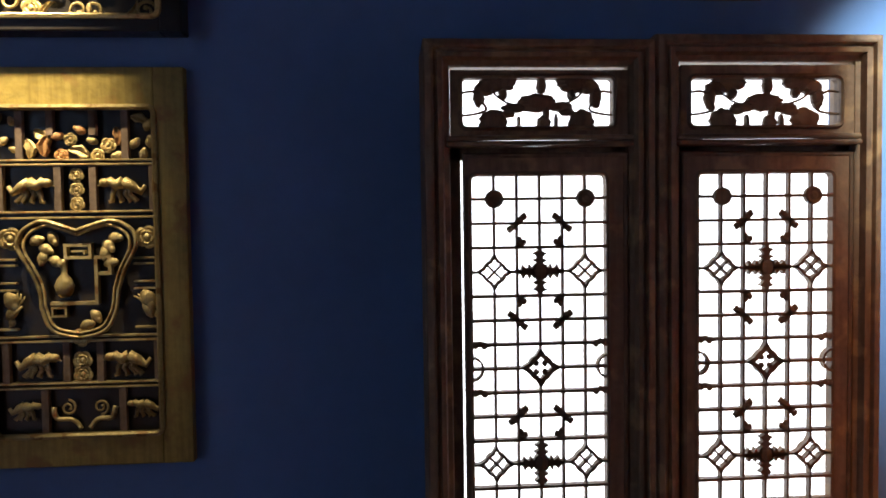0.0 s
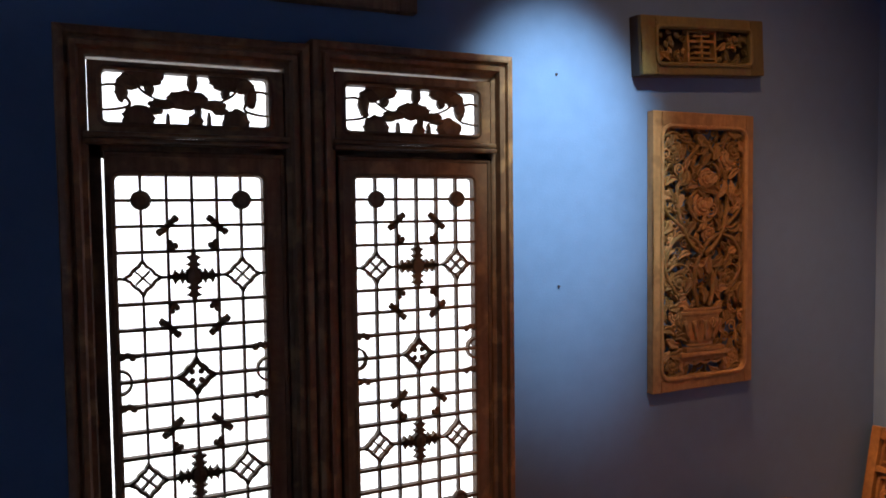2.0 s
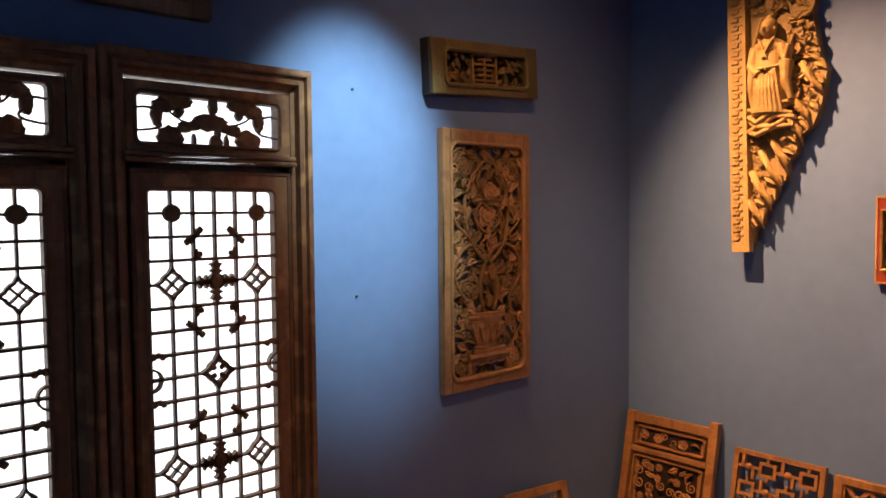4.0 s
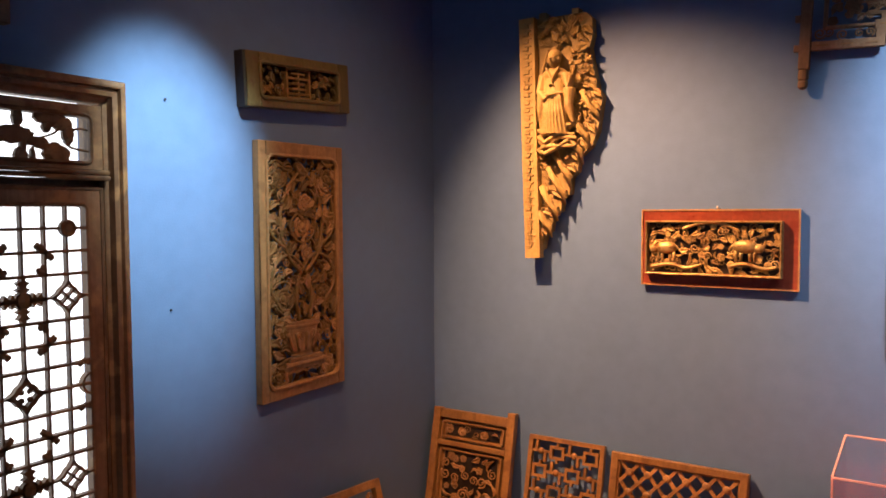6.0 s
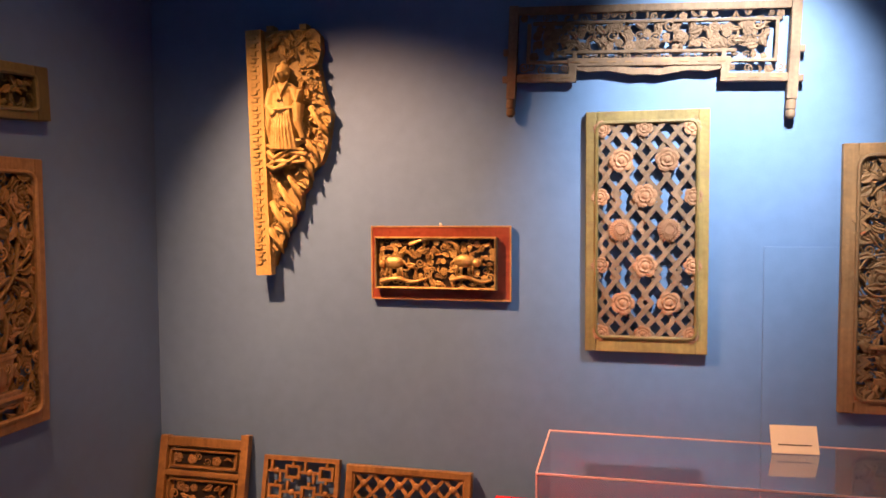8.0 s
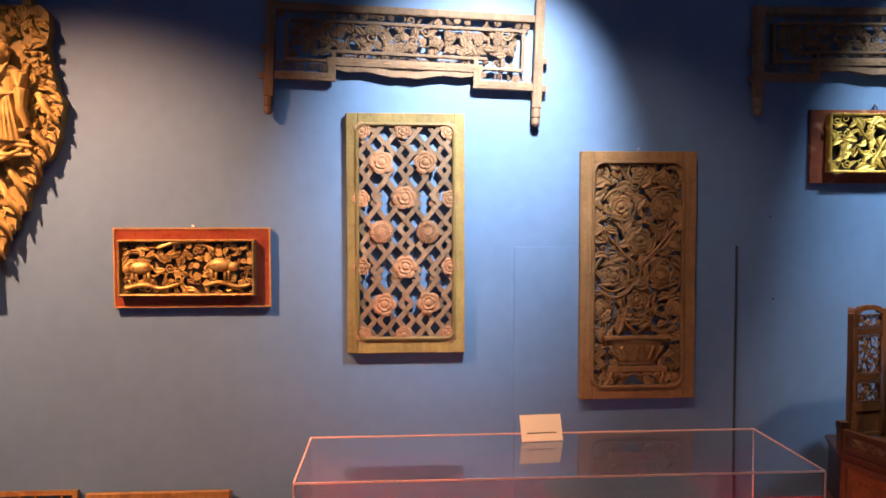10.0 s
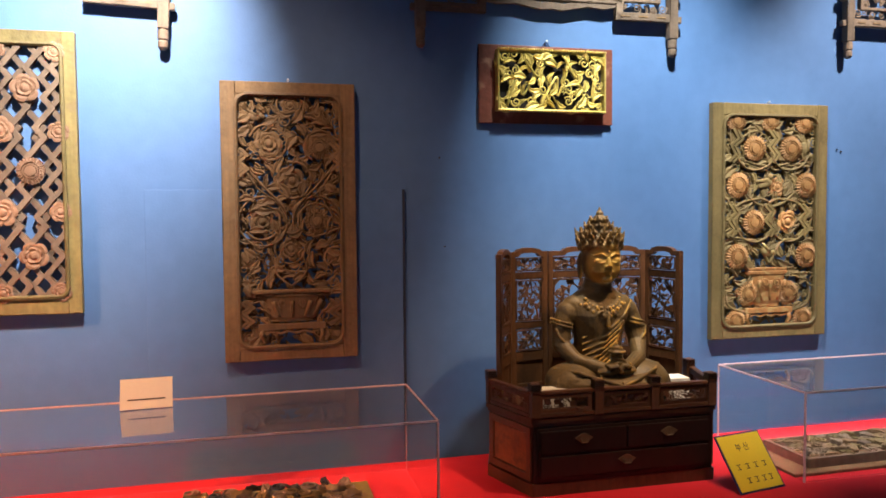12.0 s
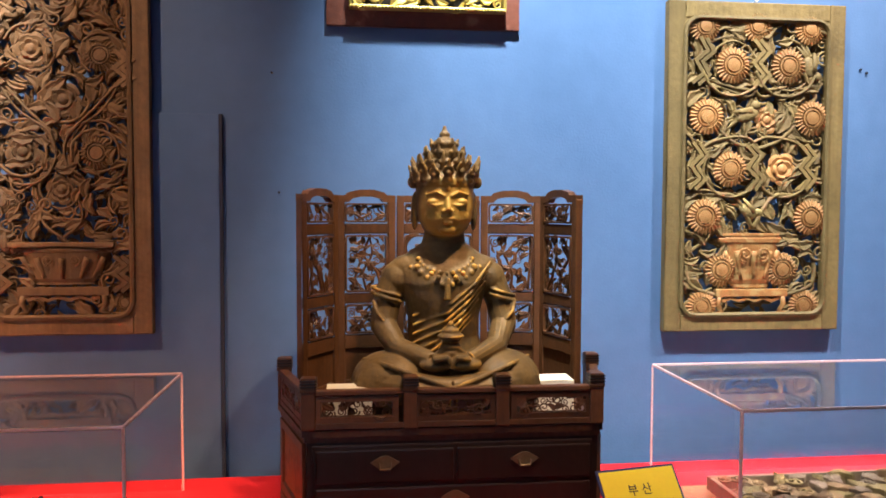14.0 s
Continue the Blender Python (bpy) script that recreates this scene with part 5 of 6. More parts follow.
def dragon(parent, mat, x, z, size, flip):
    """A crouching dragon in profile: arched body, curled tail, raised head and legs."""
    bm = bmesh.new()
    tube(bm, [(-0.95, -0.25, 0.25), (-0.75, -0.28, -0.05), (-0.40, -0.30, 0.20), (0.0, -0.32, 0.38)], 0.10, 0.30, 8)
    tube(bm, [(0.0, -0.32, 0.38), (0.35, -0.34, 0.25), (0.55, -0.36, 0.42), (0.80, -0.36, 0.35)], 0.30, 0.17, 8)
    ball(bm, (0.78, -0.40, 0.38), (0.27, 0.20, 0.20), 10, 7)
    tube(bm, [(0.90, -0.40, 0.34), (1.12, -0.38, 0.22)], 0.08, 0.03, 6)
    tube(bm, [(0.70, -0.38, 0.46), (0.52, -0.36, 0.66)], 0.05, 0.02, 6)
    for a, b in ((-0.20, -0.35), (0.10, 0.05), (0.36, 0.52), (-0.36, -0.60)):
        tube(bm, [(a, -0.28, 0.15), (a + 0.12, -0.32, -0.15), (b, -0.30, -0.45), (b + 0.14, -0.30, -0.48)], 0.15, 0.09, 6)
    ob = part("dragon", bm, mat, parent, smooth=True)
    ob.matrix_basis = Matrix.Translation((x, -0.008, z)) @ Matrix.Diagonal((size * flip, size, size, 1))


for x, z, flip in ((-0.115, 0.775, 1), (0.140, 0.775, -1), (-0.112, 0.285, 1), (0.140, 0.285, -1)):
    dragon(w, GILT, x, z, 0.062, flip)
for x in (-0.172, 0.200):
    put("five", GILT, w, x, 0.645, 0.032, -0.02, 0, 0.7)
    put("bird", GILT, w, x, 0.440, 0.055, -0.018, 60 if x > 0 else 120, 0.7)
    put("bud", GILT, w, x, 0.470, 0.050, -0.020, 80, 0.7)
for z in (0.365, 0.300, 0.260, 0.820, 0.780, 0.740):
    put("five", GILT, w, 0.013, z, 0.026 if z < 0.4 else 0.020, -0.024, 15, 0.7)
# a fret table, a vase and sprays within the heart
bm = strip(bmesh.new(), rect(-0.022, 0.045, 0.590, 0.625), 0.008, -0.036, -0.014, True)
part("fret", strip(bm, [(-0.005, 0.608), (0.028, 0.608), (0.028, 0.598)], 0.005, -0.034, -0.014), GILT, w)
part("fret", strip(bmesh.new(), [(-0.066, 0.462), (0.060, 0.462), (0.060, 0.590), (0.098, 0.590), (0.098, 0.545), (0.066, 0.545)], 0.009, -0.036, -0.014), GILT, w)
part("fret", strip(bmesh.new(), rect(-0.062, -0.026, 0.426, 0.450), 0.006, -0.036, -0.014, True), GILT, w)
ob = part("small_vase", lathe(bmesh.new(), ((0.012, 0), (0.022, 0.012), (0.028, 0.032), (0.020, 0.052), (0.009, 0.066), (0.010, 0.095), (0.014, 0.108)), 16, 0, 0, 0.7, lean=True), GILT, w, smooth=True)
ob.location = (-0.030, -0.026, 0.478)
for x, z, k in ((-0.10, 0.64, 0), (-0.075, 0.615, 40), (-0.055, 0.645, 80), (-0.085, 0.59, 120), (0.115, 0.645, 20), (0.095, 0.622, 60), (0.085, 0.60, 100), (0.10, 0.575, 10), (-0.05, 0.58, 50), (0.03, 0.40, 0), (0.055, 0.425, 70)):
    put("bud", GILT, w, x, z, 0.036, -0.022, k, 0.7)
for s in (-1, 1):
    vine(w, GILT, [(0.013 + s * 0.085, 0.165), (0.013 + s * 0.075, 0.135), (0.013 + s * 0.035, 0.130), (0.013 + s * 0.012, 0.105)], 0.008, -0.024)
    put("scroll", GILT, w, 0.013 + s * 0.045, 0.165, 0.045, -0.02, 90 * s, 0.7, s < 0)
    dragon(w, GILT, 0.013 + s * 0.165, 0.155, 0.046, -s)
scatter(w, (GILT, COPPERWOOD), (-0.12, 0.13, 0.872, 0.955), 0.036, 102, kinds=("five", "bud", "blade"), size=1.5)
scatter(w, (GILT,), (0.165, 0.222, 0.872, 0.985), 0.036, 105, kinds=("blade", "bud"), size=1.4)
scatter(w, (GILT,), (-0.222, -0.155, 0.872, 0.985), 0.036, 104, kinds=("blade", "bud"), size=1.4)

# black panel above it, and panel above the doors
w = thing("black_panel", north(-0.898, 2.092), "black lacquered panel with gilt scrollwork", "carved panel")
x0, x1, z0, z1 = board_frame(w, BLACKWOOD, 0.646, 0.36, 0.06, 0.04, 0.04, 0.08, GILT, 0.02)
part("ground", boxed(x0, x1, -0.02, -0.003, z0, z1), BLACKWOOD, w)
fill(w, (GILT,), x0 + 0.01, x1 - 0.01, z0 + 0.01, z1 - 0.01, 0.06, 111, size=1.2, y=-0.03, mix=(0.3, 0.7))
w = thing("lintel_panel", north(0.70, 2.206), "grey wooden carved panel hung above the doors", "carved panel")
x0, x1, z0, z1 = board_frame(w, GREYWOOD, 0.796, 0.30, 0.06, 0.05, 0.05, 0.04, GREYWOOD, 0.02)
fill(w, (GREYWOOD,), x0 + 0.01, x1 - 0.01, z0 + 0.01, z1 - 0.01, 0.06, 112, size=1.3)

# grey framed panel at the far end
w = thing("framed_panel", east(-4.60, 1.112), "grey-green wooden framed panel with dark openwork", "carved panel")
x0, x1, z0, z1 = board_frame(w, GREENWOOD, 0.62, 1.08, 0.06, 0.06, 0.06, 0.05, GREYWOOD, 0.03)
part("ground", boxed(x0, x1, -0.012, -0.003, z0, z1), BLACKWOOD, w)
fill(w, (GREYWOOD,), x0 + 0.01, x1 - 0.01, z0 + 0.01, z1 - 0.01, 0.075, 113, size=1.35)


# ---- panels leaning in the corner ----
def leaning(name, yc, width, height, top, label):
    """A panel on the floor, its head against the east wall."""
    lean = math.degrees(math.asin(min(0.5, 0.13 / height)))
    m = pose(3.375 - 0.13, yc, 0.0, 0, 0, -90) @ Matrix.Rotation(radians(-lean), 4, "X") @ Matrix.Diagonal((1, 1, 0.94, 1))
    return thing(name, m, label, "carved panel", "leaning panels")


w = leaning("carved_door_panel", 1.90, 0.50, 0.63, 0.62, "orange-brown wooden door panel leaning in the corner")
for s in (-1, 1):
    part("stile", boxed(s * 0.225 - 0.022, s * 0.225 + 0.022, -0.045, 0, 0, 0.635 if s < 0 else 0.66, bevel=0.005), HONEYWOOD, w)
for za, zb in ((0.58, 0.63), (0.425, 0.455), (0.0, 0.06)):
    part("rail", boxed(-0.204, 0.204, -0.043, -0.002, za, zb, bevel=0.005), HONEYWOOD, w)
for za, zb, seed in ((0.456, 0.580, 121), (0.06, 0.425, 122)):
    part("inner_bead", moulding(bmesh.new(), scooped(-0.19, 0.19, za + 0.012, zb - 0.012, 0.02), [(0, -0.018), (0.002, -0.036), (0.010, -0.036), (0.014, -0.018)]), HONEYWOOD, w)
    part("field", boxed(-0.203, 0.203, -0.016, -0.006, za, zb), HONEYWOOD, w)
    # thin black plate paints in the dark of a recess; nothing is cut away
    part("hollow", boxed(-0.16, 0.16, -0.020, -0.0155, za + 0.03, zb - 0.03), BLACKWOOD, w)
    fill(w, (HONEYWOOD,), -0.155, 0.155, za + 0.03, zb - 0.03, 0.05, seed, size=1.2, y=-0.022, mix=(0.35, 0.6))
w = leaning("fretwork_board", 1.376, 0.40, 0.56, 0.53, "orange-brown wooden fretwork panel leaning against the wall")
part("edge", moulding(bmesh.new(), rect(-0.2, 0.2, 0, 0.565), [(0, 0), (0, -0.028), (0.022, -0.028), (0.022, 0)]), HONEYWOOD, w)
for i in range(4):
    for j in range(5):
        x, z = -0.132 + i * 0.088, 0.075 + j * 0.103
        bm = bmesh.new()
        if (i + j) % 2:
            strip(bm, rect(x - 0.032, x + 0.032, z - 0.028, z + 0.028), 0.014, -0.026, -0.006, True)
            box(bm, x - 0.006, x + 0.006, -0.025, -0.006, z - 0.053, z - 0.03)
            box(bm, x - 0.006, x + 0.006, -0.025, -0.006, z + 0.03, z + 0.053)
        else:
            box(bm, x - 0.056, x + 0.056, -0.025, -0.006, z - 0.006, z + 0.006)
            box(bm, x - 0.030, x - 0.017, -0.025, -0.006, z, z + 0.055)
            box(bm, x + 0.017, x + 0.030, -0.025, -0.006, z - 0.055, z)
            ball(bm, (x, -0.018, z), (0.018, 0.014, 0.018), 10, 6)
        part("fret", bm, HONEYWOOD, w)
w = leaning("lattice_board", 0.828, 0.62, 0.56, 0.53, "orange-brown wooden framed lattice leaning against the wall")
part("frame", moulding(bmesh.new(), rect(-0.31, 0.31, 0, 0.55), [(0, 0), (0, -0.036), (0.006, -0.042), (0.034, -0.040), (0.040, -0.030), (0.044, -0.030), (0.046, 0)]), HONEYWOOD, w)
for i in range(6):
    for j in range(5):
        x, z = -0.22 + i * 0.088, 0.08 + j * 0.095
        bm = bmesh.new()
        for s in (-1, 1):
            strip(bm, [(x - 0.044, z - 0.049 * s), (x - 0.012, z - 0.010 * s), (x + 0.012, z + 0.010 * s), (x + 0.044, z + 0.049 * s)], 0.016, -0.026 - 0.002 * s, -0.008)
        ball(bm, (x, -0.022, z), (0.020, 0.014, 0.020), 10, 6)
        part("cross_fret", bm, HONEYWOOD, w)
w = thing("carved_board", pose(2.52, 2.0, 0, -18, 0, 0) @ Matrix.Rotation(radians(4), 4, "Y") @ Matrix.Diagonal((1, 1, 0.88, 1)), "small orange-brown wooden panel leaning against the wall", "carved panel")
part("frame", moulding(bmesh.new(), rect(-0.2, 0.2, 0, 0.46), [(0, 0), (0, -0.03), (0.04, -0.03), (0.04, 0)]), HONEYWOOD, w)
fill(w, (HONEYWOOD,), -0.155, 0.155, 0.045, 0.415, 0.06, 131, size=1.3)


# ---- the long table and its cases ----
t = thing("display_table", pose(2.70, -2.4, 0), "long low display table under a red cloth", "table")
part("cloth", boxed(-0.43, 0.46, -2.9, 2.78, 0.02, 0.485, bevel=0.008), CLOTH, t)


def acrylic_case(x0, x1, y0, y1, z0, z1, label):
    """A clear box with polished edges, open below."""
    c = thing("display_case", pose((x0 + x1) / 2, (y0 + y1) / 2, z0), label, "display case", "display cases")
    hx, hy, h, k = (x1 - x0) / 2, (y1 - y0) / 2, z1 - z0, 0.004
    for name, q in (("top_pane", (-hx, hx, -hy, hy, h - k, h)), ("front_pane", (-hx, -hx + k, -hy, hy, 0.001, h - k - 0.001)), ("back_pane", (hx - k, hx, -hy, hy, 0.001, h - k - 0.001)), ("side_pane", (-hx + k + 0.001, hx - k - 0.001, -hy, -hy + k, 0.001, h - k - 0.001)), ("side_pane", (-hx + k + 0.001, hx - k - 0.001, hy - k, hy, 0.001, h - k - 0.001))):
        part(name, boxed(*q), ACRYLIC, c).visible_shadow = False
    e = 0.003
    for sx in (-1, 1):
        part("edge", boxed(sx * hx - e, sx * hx + e, -hy, hy, h - e, h + e), EDGE, c)
        for sy in (-1, 1):
            part("edge", boxed(sx * hx - e, sx * hx + e, sy * hy - e, sy * hy + e, 0, h - e), EDGE, c)
    for sy in (-1, 1):
        part("edge", boxed(-hx + e, hx - e, sy * hy - e, sy * hy + e, h - e, h + e), EDGE, c)
    return c


acrylic_case(2.535, 3.06, -1.712, 0.135, 0.486, 0.816, "long clear acrylic display case standing on red cloth")
acrylic_case(2.535, 3.06, -4.95, -3.078, 0.486, 0.814, "clear acrylic display case over a carved tray")


def card(m, w, h, label, lines):
    c = thing("label_card", m, label, "label", "label cards")
    part("sheet", boxed(-w / 2, w / 2, -0.003, 0.0, 0, h), CARD, c)
    for z, a, b in lines:
        part("text_line", boxed(a, b, -0.0042, -0.0028, z, z + 0.004), INK, c)
    part("holder", boxed(-w / 2 - 0.003, w / 2 + 0.003, 0.0005, 0.0025, 0, h + 0.003), ACRYLIC, c)
    part("foot", boxed(-w / 2, w / 2, 0.003, 0.035, 0.0, 0.002), ACRYLIC, c)
    return c


card(pose(2.945, -0.79, 0.818, 0, 0, -86) @ pose(0, 0, 0, -24), 0.168, 0.105, "white label card standing on the acrylic case", [(0.03, -0.06, 0.06)])
card(pose(2.97, -4.02, 0.816, 0, 0, -80) @ pose(0, 0, 0, -14), 0.16, 0.115, "white label card standing on the acrylic case", [(0.035, -0.06, 0.05), (0.055, -0.06, 0.06)])

# carved works lying on the cloth
w = thing("carved_tray", pose(2.755, -3.70, 0.486), "grey-brown openwork carved tray lying on a board", "carving")
part("base_board", boxed(-0.17, 0.16, -0.75, 0.62, 0, 0.012, bevel=0.003), TANWOOD, w)
part("side_rail", boxed(-0.13, -0.115, -0.70, 0.53, 0.0125, 0.050, bevel=0.003), GREYWOOD, w)
part("side_rail", boxed(0.115, 0.13, -0.70, 0.53, 0.0125, 0.050, bevel=0.003), GREYWOOD, w)
part("end_rail", boxed(-0.114, 0.114, 0.515, 0.53, 0.0125, 0.050, bevel=0.003), GREYWOOD, w)
top = part("openwork", boxed(-0.114, -0.110, -0.70, 0.51, 0.036, 0.046), GREYWOOD, w)
top.matrix_basis = Matrix.Identity(4)
lay = new("carved_foliage", mesh_of("carved_foliage", boxed(-0.60, 0.60, -0.003, 0.0, -0.003, 0.003), GREYWOOD))
lay.parent = w
lay.matrix_basis = pose(0, -0.09, 0.034, 0, 0, -90) @ pose(0, 0, 0, -90)
scatter(lay, (GREYWOOD, TANWOOD, OLIVEWOOD), (-0.60, 0.60, -0.105, 0.105), 0.040, 141, size=1.7, y=-0.006, kinds=("blade", "blade2", "scroll", "leaf", "five"))
w = thing("carved_board", pose(2.80, -1.22, 0.486), "dark gilt carved board lying inside the case", "carving")
part("base_board", boxed(-0.10, 0.14, -0.32, 0.34, 0, 0.014, bevel=0.003), GOLDFRAME, w)
lay = new("carved_foliage", mesh_of("carved_foliage", boxed(-0.30, 0.30, -0.003, 0.0, -0.003, 0.003), BLACKWOOD))
lay.parent = w
lay.matrix_basis = pose(0.02, 0.02, 0.016, 0, 0, -90) @ pose(0, 0, 0, -90)
fill(lay, (LEAFGREEN, GREYWOOD, BLACKWOOD), -0.30, 0.27, -0.10, 0.10, 0.045, 142, size=1.4, y=-0.006, deep=1.1)

# yellow card beside the chest
c = thing("name_card", pose(2.505, -2.884, 0.486, 0, 0, -80) @ pose(0, 0, 0, -38), "yellow card with navy border and handwriting beside the chest", "sign")
part("backing", boxed(-0.105, 0.105, -0.002, 0.002, 0, 0.215), NAVY, c)
st = part("strut", boxed(-0.012, 0.012, 0.003, 0.006, 0.012, 0.150), NAVY, c)
st.matrix_basis = pose(0, 0.10, -0.098, 38) @ pose(0, 0, 0.012)
part("sheet", boxed(-0.099, 0.099, -0.004, -0.0025, 0.006, 0.209), YELLOWCARD, c)
txt = bpy.data.curves.new("writing", "FONT")
txt.body, txt.size, txt.extrude, txt.align_x = "부 산", 0.030, 0.0004, "CENTER"
ob = new("writing", txt)
ob.parent = c
ob.matrix_basis = pose(-0.005, -0.0048, 0.15, 90)
txt.materials.append(INK)
for z, xs in ((0.085, (-0.06, -0.02, 0.02, 0.06)), (0.035, (-0.04, -0.005, 0.03, 0.06))):
    for k, x in enumerate(xs):
        bm = boxed(x - 0.009, x + 0.009, -0.0048, -0.0035, z + 0.014, z + 0.0165)
        box(bm, x - 0.002 + 0.003 * (k % 2), x + 0.001 + 0.003 * (k % 2), -0.0048, -0.0035, z, z + 0.013)
        box(bm, x - 0.008, x + 0.006, -0.0048, -0.0035, z - 0.003, z - 0.0005)
        part("stroke", bm, INK, c)

# ---- chest with railing ----
O = Vector((2.89, -2.425, 0.5))
chest = thing("altar_chest", pose(*O), "dark rosewood chest with low carved railing and drawers", "chest")
PLAN = [(2.660, -2.082), (2.655, -2.775), (2.905, -2.842), (3.13, -2.78), (3.13, -2.08), (2.915, -2.003)]
PLAN = [(x - O.x, y - O.y) for x, y in PLAN]


def prism(plan, z0, z1, grow=0.0):
    bm = bmesh.new()
    k = [Vector(p) + Vector(p).normalized() * grow for p in plan]
    lo = [bm.verts.new((*p, z0)) for p in k]
    hi = [bm.verts.new((*p, z1)) for p in k]
    bm.faces.new(lo), bm.faces.new(hi)
    for i in range(len(k)):
        j = (i + 1) % len(k)
        bm.faces.new((lo[i], lo[j], hi[j], hi[i]))
    return bm


part("body", prism(PLAN, 0.03, 0.232), CHESTDARK, chest)
part("plinth", prism(PLAN, -0.0145, 0.03, 0.008), THRONE, chest)
part("moulding", prism(PLAN, 0.232, 0.246, 0.006), THRONE, chest)
part("top", prism(PLAN, 0.246, 0.262, 0.013), THRONE, chest)


def along(p, q):
    """A pose from p towards q with the outside at -y, and the length."""
    p, q = Vector(p), Vector(q)
    d = q - p
    return Matrix.Translation((p.x, p.y, 0)) @ Matrix.Rotation(math.atan2(d.y, d.x), 4, "Z"), d.length


def branchwork(parent, mat, x0, x1, z0, z1, seed, y=0.0, n=4):
    """Gnarled branches with leaves across an opening."""
    rng = random.Random(seed)
    for k in range(n):
        xa = x0 + (x1 - x0) * (k + rng.uniform(0.1, 0.9)) / n
        pts = [(xa, z0)]
        while len(pts) < 4:
            pts.append((min(x1, max(x0, pts[-1][0] + rng.uniform(-0.35, 0.35) * (x1 - x0))), z0 + (z1 - z0) * len(pts) / 3))
        vine(parent, mat, pts, 0.0042, y, "branch")
    fill(parent, (mat,), x0, x1, z0, z1, max(0.017, (x1 - x0) / 5.5), seed + 1, size=1.45, y=y + 0.002, mix=(0.7, 0.85), deep=0.35)


A, F, Em, C2, C1, B = PLAN
fm, fl = along(A, F)
front = part("front_panel", boxed(0.012, fl - 0.012, -0.006, 0.004, 0.045, 0.225, bevel=0.003), CHESTDARK, chest)
front.matrix_basis = fm
for a, b, za, zb in ((0.02, fl / 2 - 0.004, 0.135, 0.215), (fl / 2 + 0.004, fl - 0.02, 0.135, 0.215), (0.02, fl - 0.02, 0.05, 0.125)):
    dr = part("drawer", boxed(a, b, -0.012, -0.005, za, zb, bevel=0.004), CHESTDARK, front)
    cx, cz = (a + b) / 2, (za + zb) / 2 + 0.01
    bm = bmesh.new()
    pts = [(-0.034, 0), (-0.018, 0.010), (-0.006, 0.016), (0.006, 0.016), (0.018, 0.010), (0.034, 0), (0.018, -0.012), (0, -0.020), (-0.018, -0.012)]
    fv = [bm.verts.new((cx + x, -0.0155, cz + z)) for x, z in pts]
    bv = [bm.verts.new((cx + x, -0.0118, cz + z)) for x, z in pts]
    bm.faces.new(fv), bm.faces.new(bv)
    for i in range(len(pts)):
        j = (i + 1) % len(pts)
        bm.faces.new((fv[i], fv[j], bv[j], bv[i]))
    tube(bm, [(cx - 0.014, -0.018, cz), (cx - 0.012, -0.022, cz - 0.014), (cx + 0.012, -0.022, cz - 0.014), (cx + 0.014, -0.018, cz)], 0.0025, 0.0025, 6)
    part("lock_plate", bm, BRASS, dr)
for p, q in ((B, A), (F, Em)):
    m, l = along(p, q)
    sd = part("side_panel", moulding(bmesh.new(), rect(0.01, l - 0.01, 0.04, 0.228), [(0, 0.004), (0, -0.009), (0.022, -0.009), (0.026, -0.004), (0.026, 0.004)]), THRONE, chest)
    sd.matrix_basis = m
    part("burl_field", boxed(0.034, l - 0.034, -0.003, 0.006, 0.064, 0.204), CHESTSIDE, sd)


def rail_run(p, q, bays, seed):
    m, l = along(p, q)
    e = part("railing", boxed(0, l, -0.010, 0.010, 0.264, 0.278, bevel=0.002), THRONE, chest)
    e.matrix_basis = m
    part("top_bar", boxed(0, l, -0.011, 0.011, 0.343, 0.356, bevel=0.003), THRONE, e)
    for k in range(bays):
        a, b = l * k / bays + 0.018, l * (k + 1) / bays - 0.018
        part("rail_frame", moulding(bmesh.new(), rect(a, b, 0.279, 0.342), [(0, 0.008), (0, -0.008), (0.013, -0.008), (0.013, 0.008)]), THRONE, e)
        hole = part("openwork", moulding(bmesh.new(), rect(a + 0.012, b - 0.012, 0.291, 0.330), [(0, 0.004), (0, -0.004), (0.003, -0.004), (0.003, 0.004)]), THRONE, e)
        fill(hole, (THRONE,), a + 0.015, b - 0.015, 0.292, 0.329, 0.019, seed + k, size=1.5, y=0.003, mix=(0.3, 0.9), deep=0.4)


rail_run(A, F, 3, 151)
rail_run(B, A, 1, 155)
rail_run(F, Em, 1, 157)
for i, (x, y) in enumerate([A, F, Em, B] + [tuple(Vector(A).lerp(Vector(F), f)) for f in (0.345, 0.665)]):
    p = part("post", boxed(-0.017, 0.017, -0.017, 0.017, 0.263, 0.385, bevel=0.003), THRONE, chest)
    p.location = (x * 0.985, y * 0.985, 0)
    cap = part("post_cap", boxed(-0.019, 0.019, -0.019, 0.019, 0.352, 0.360, bevel=0.002), THRONE, p)
    # raised near-black bands put the dark of carved grooves into the colour
    for k in range(3):
        part("groove", boxed(-0.0195, 0.0195, -0.0195, 0.0195, 0.364 + 0.007 * k, 0.367 + 0.007 * k), CHESTDARK, p)

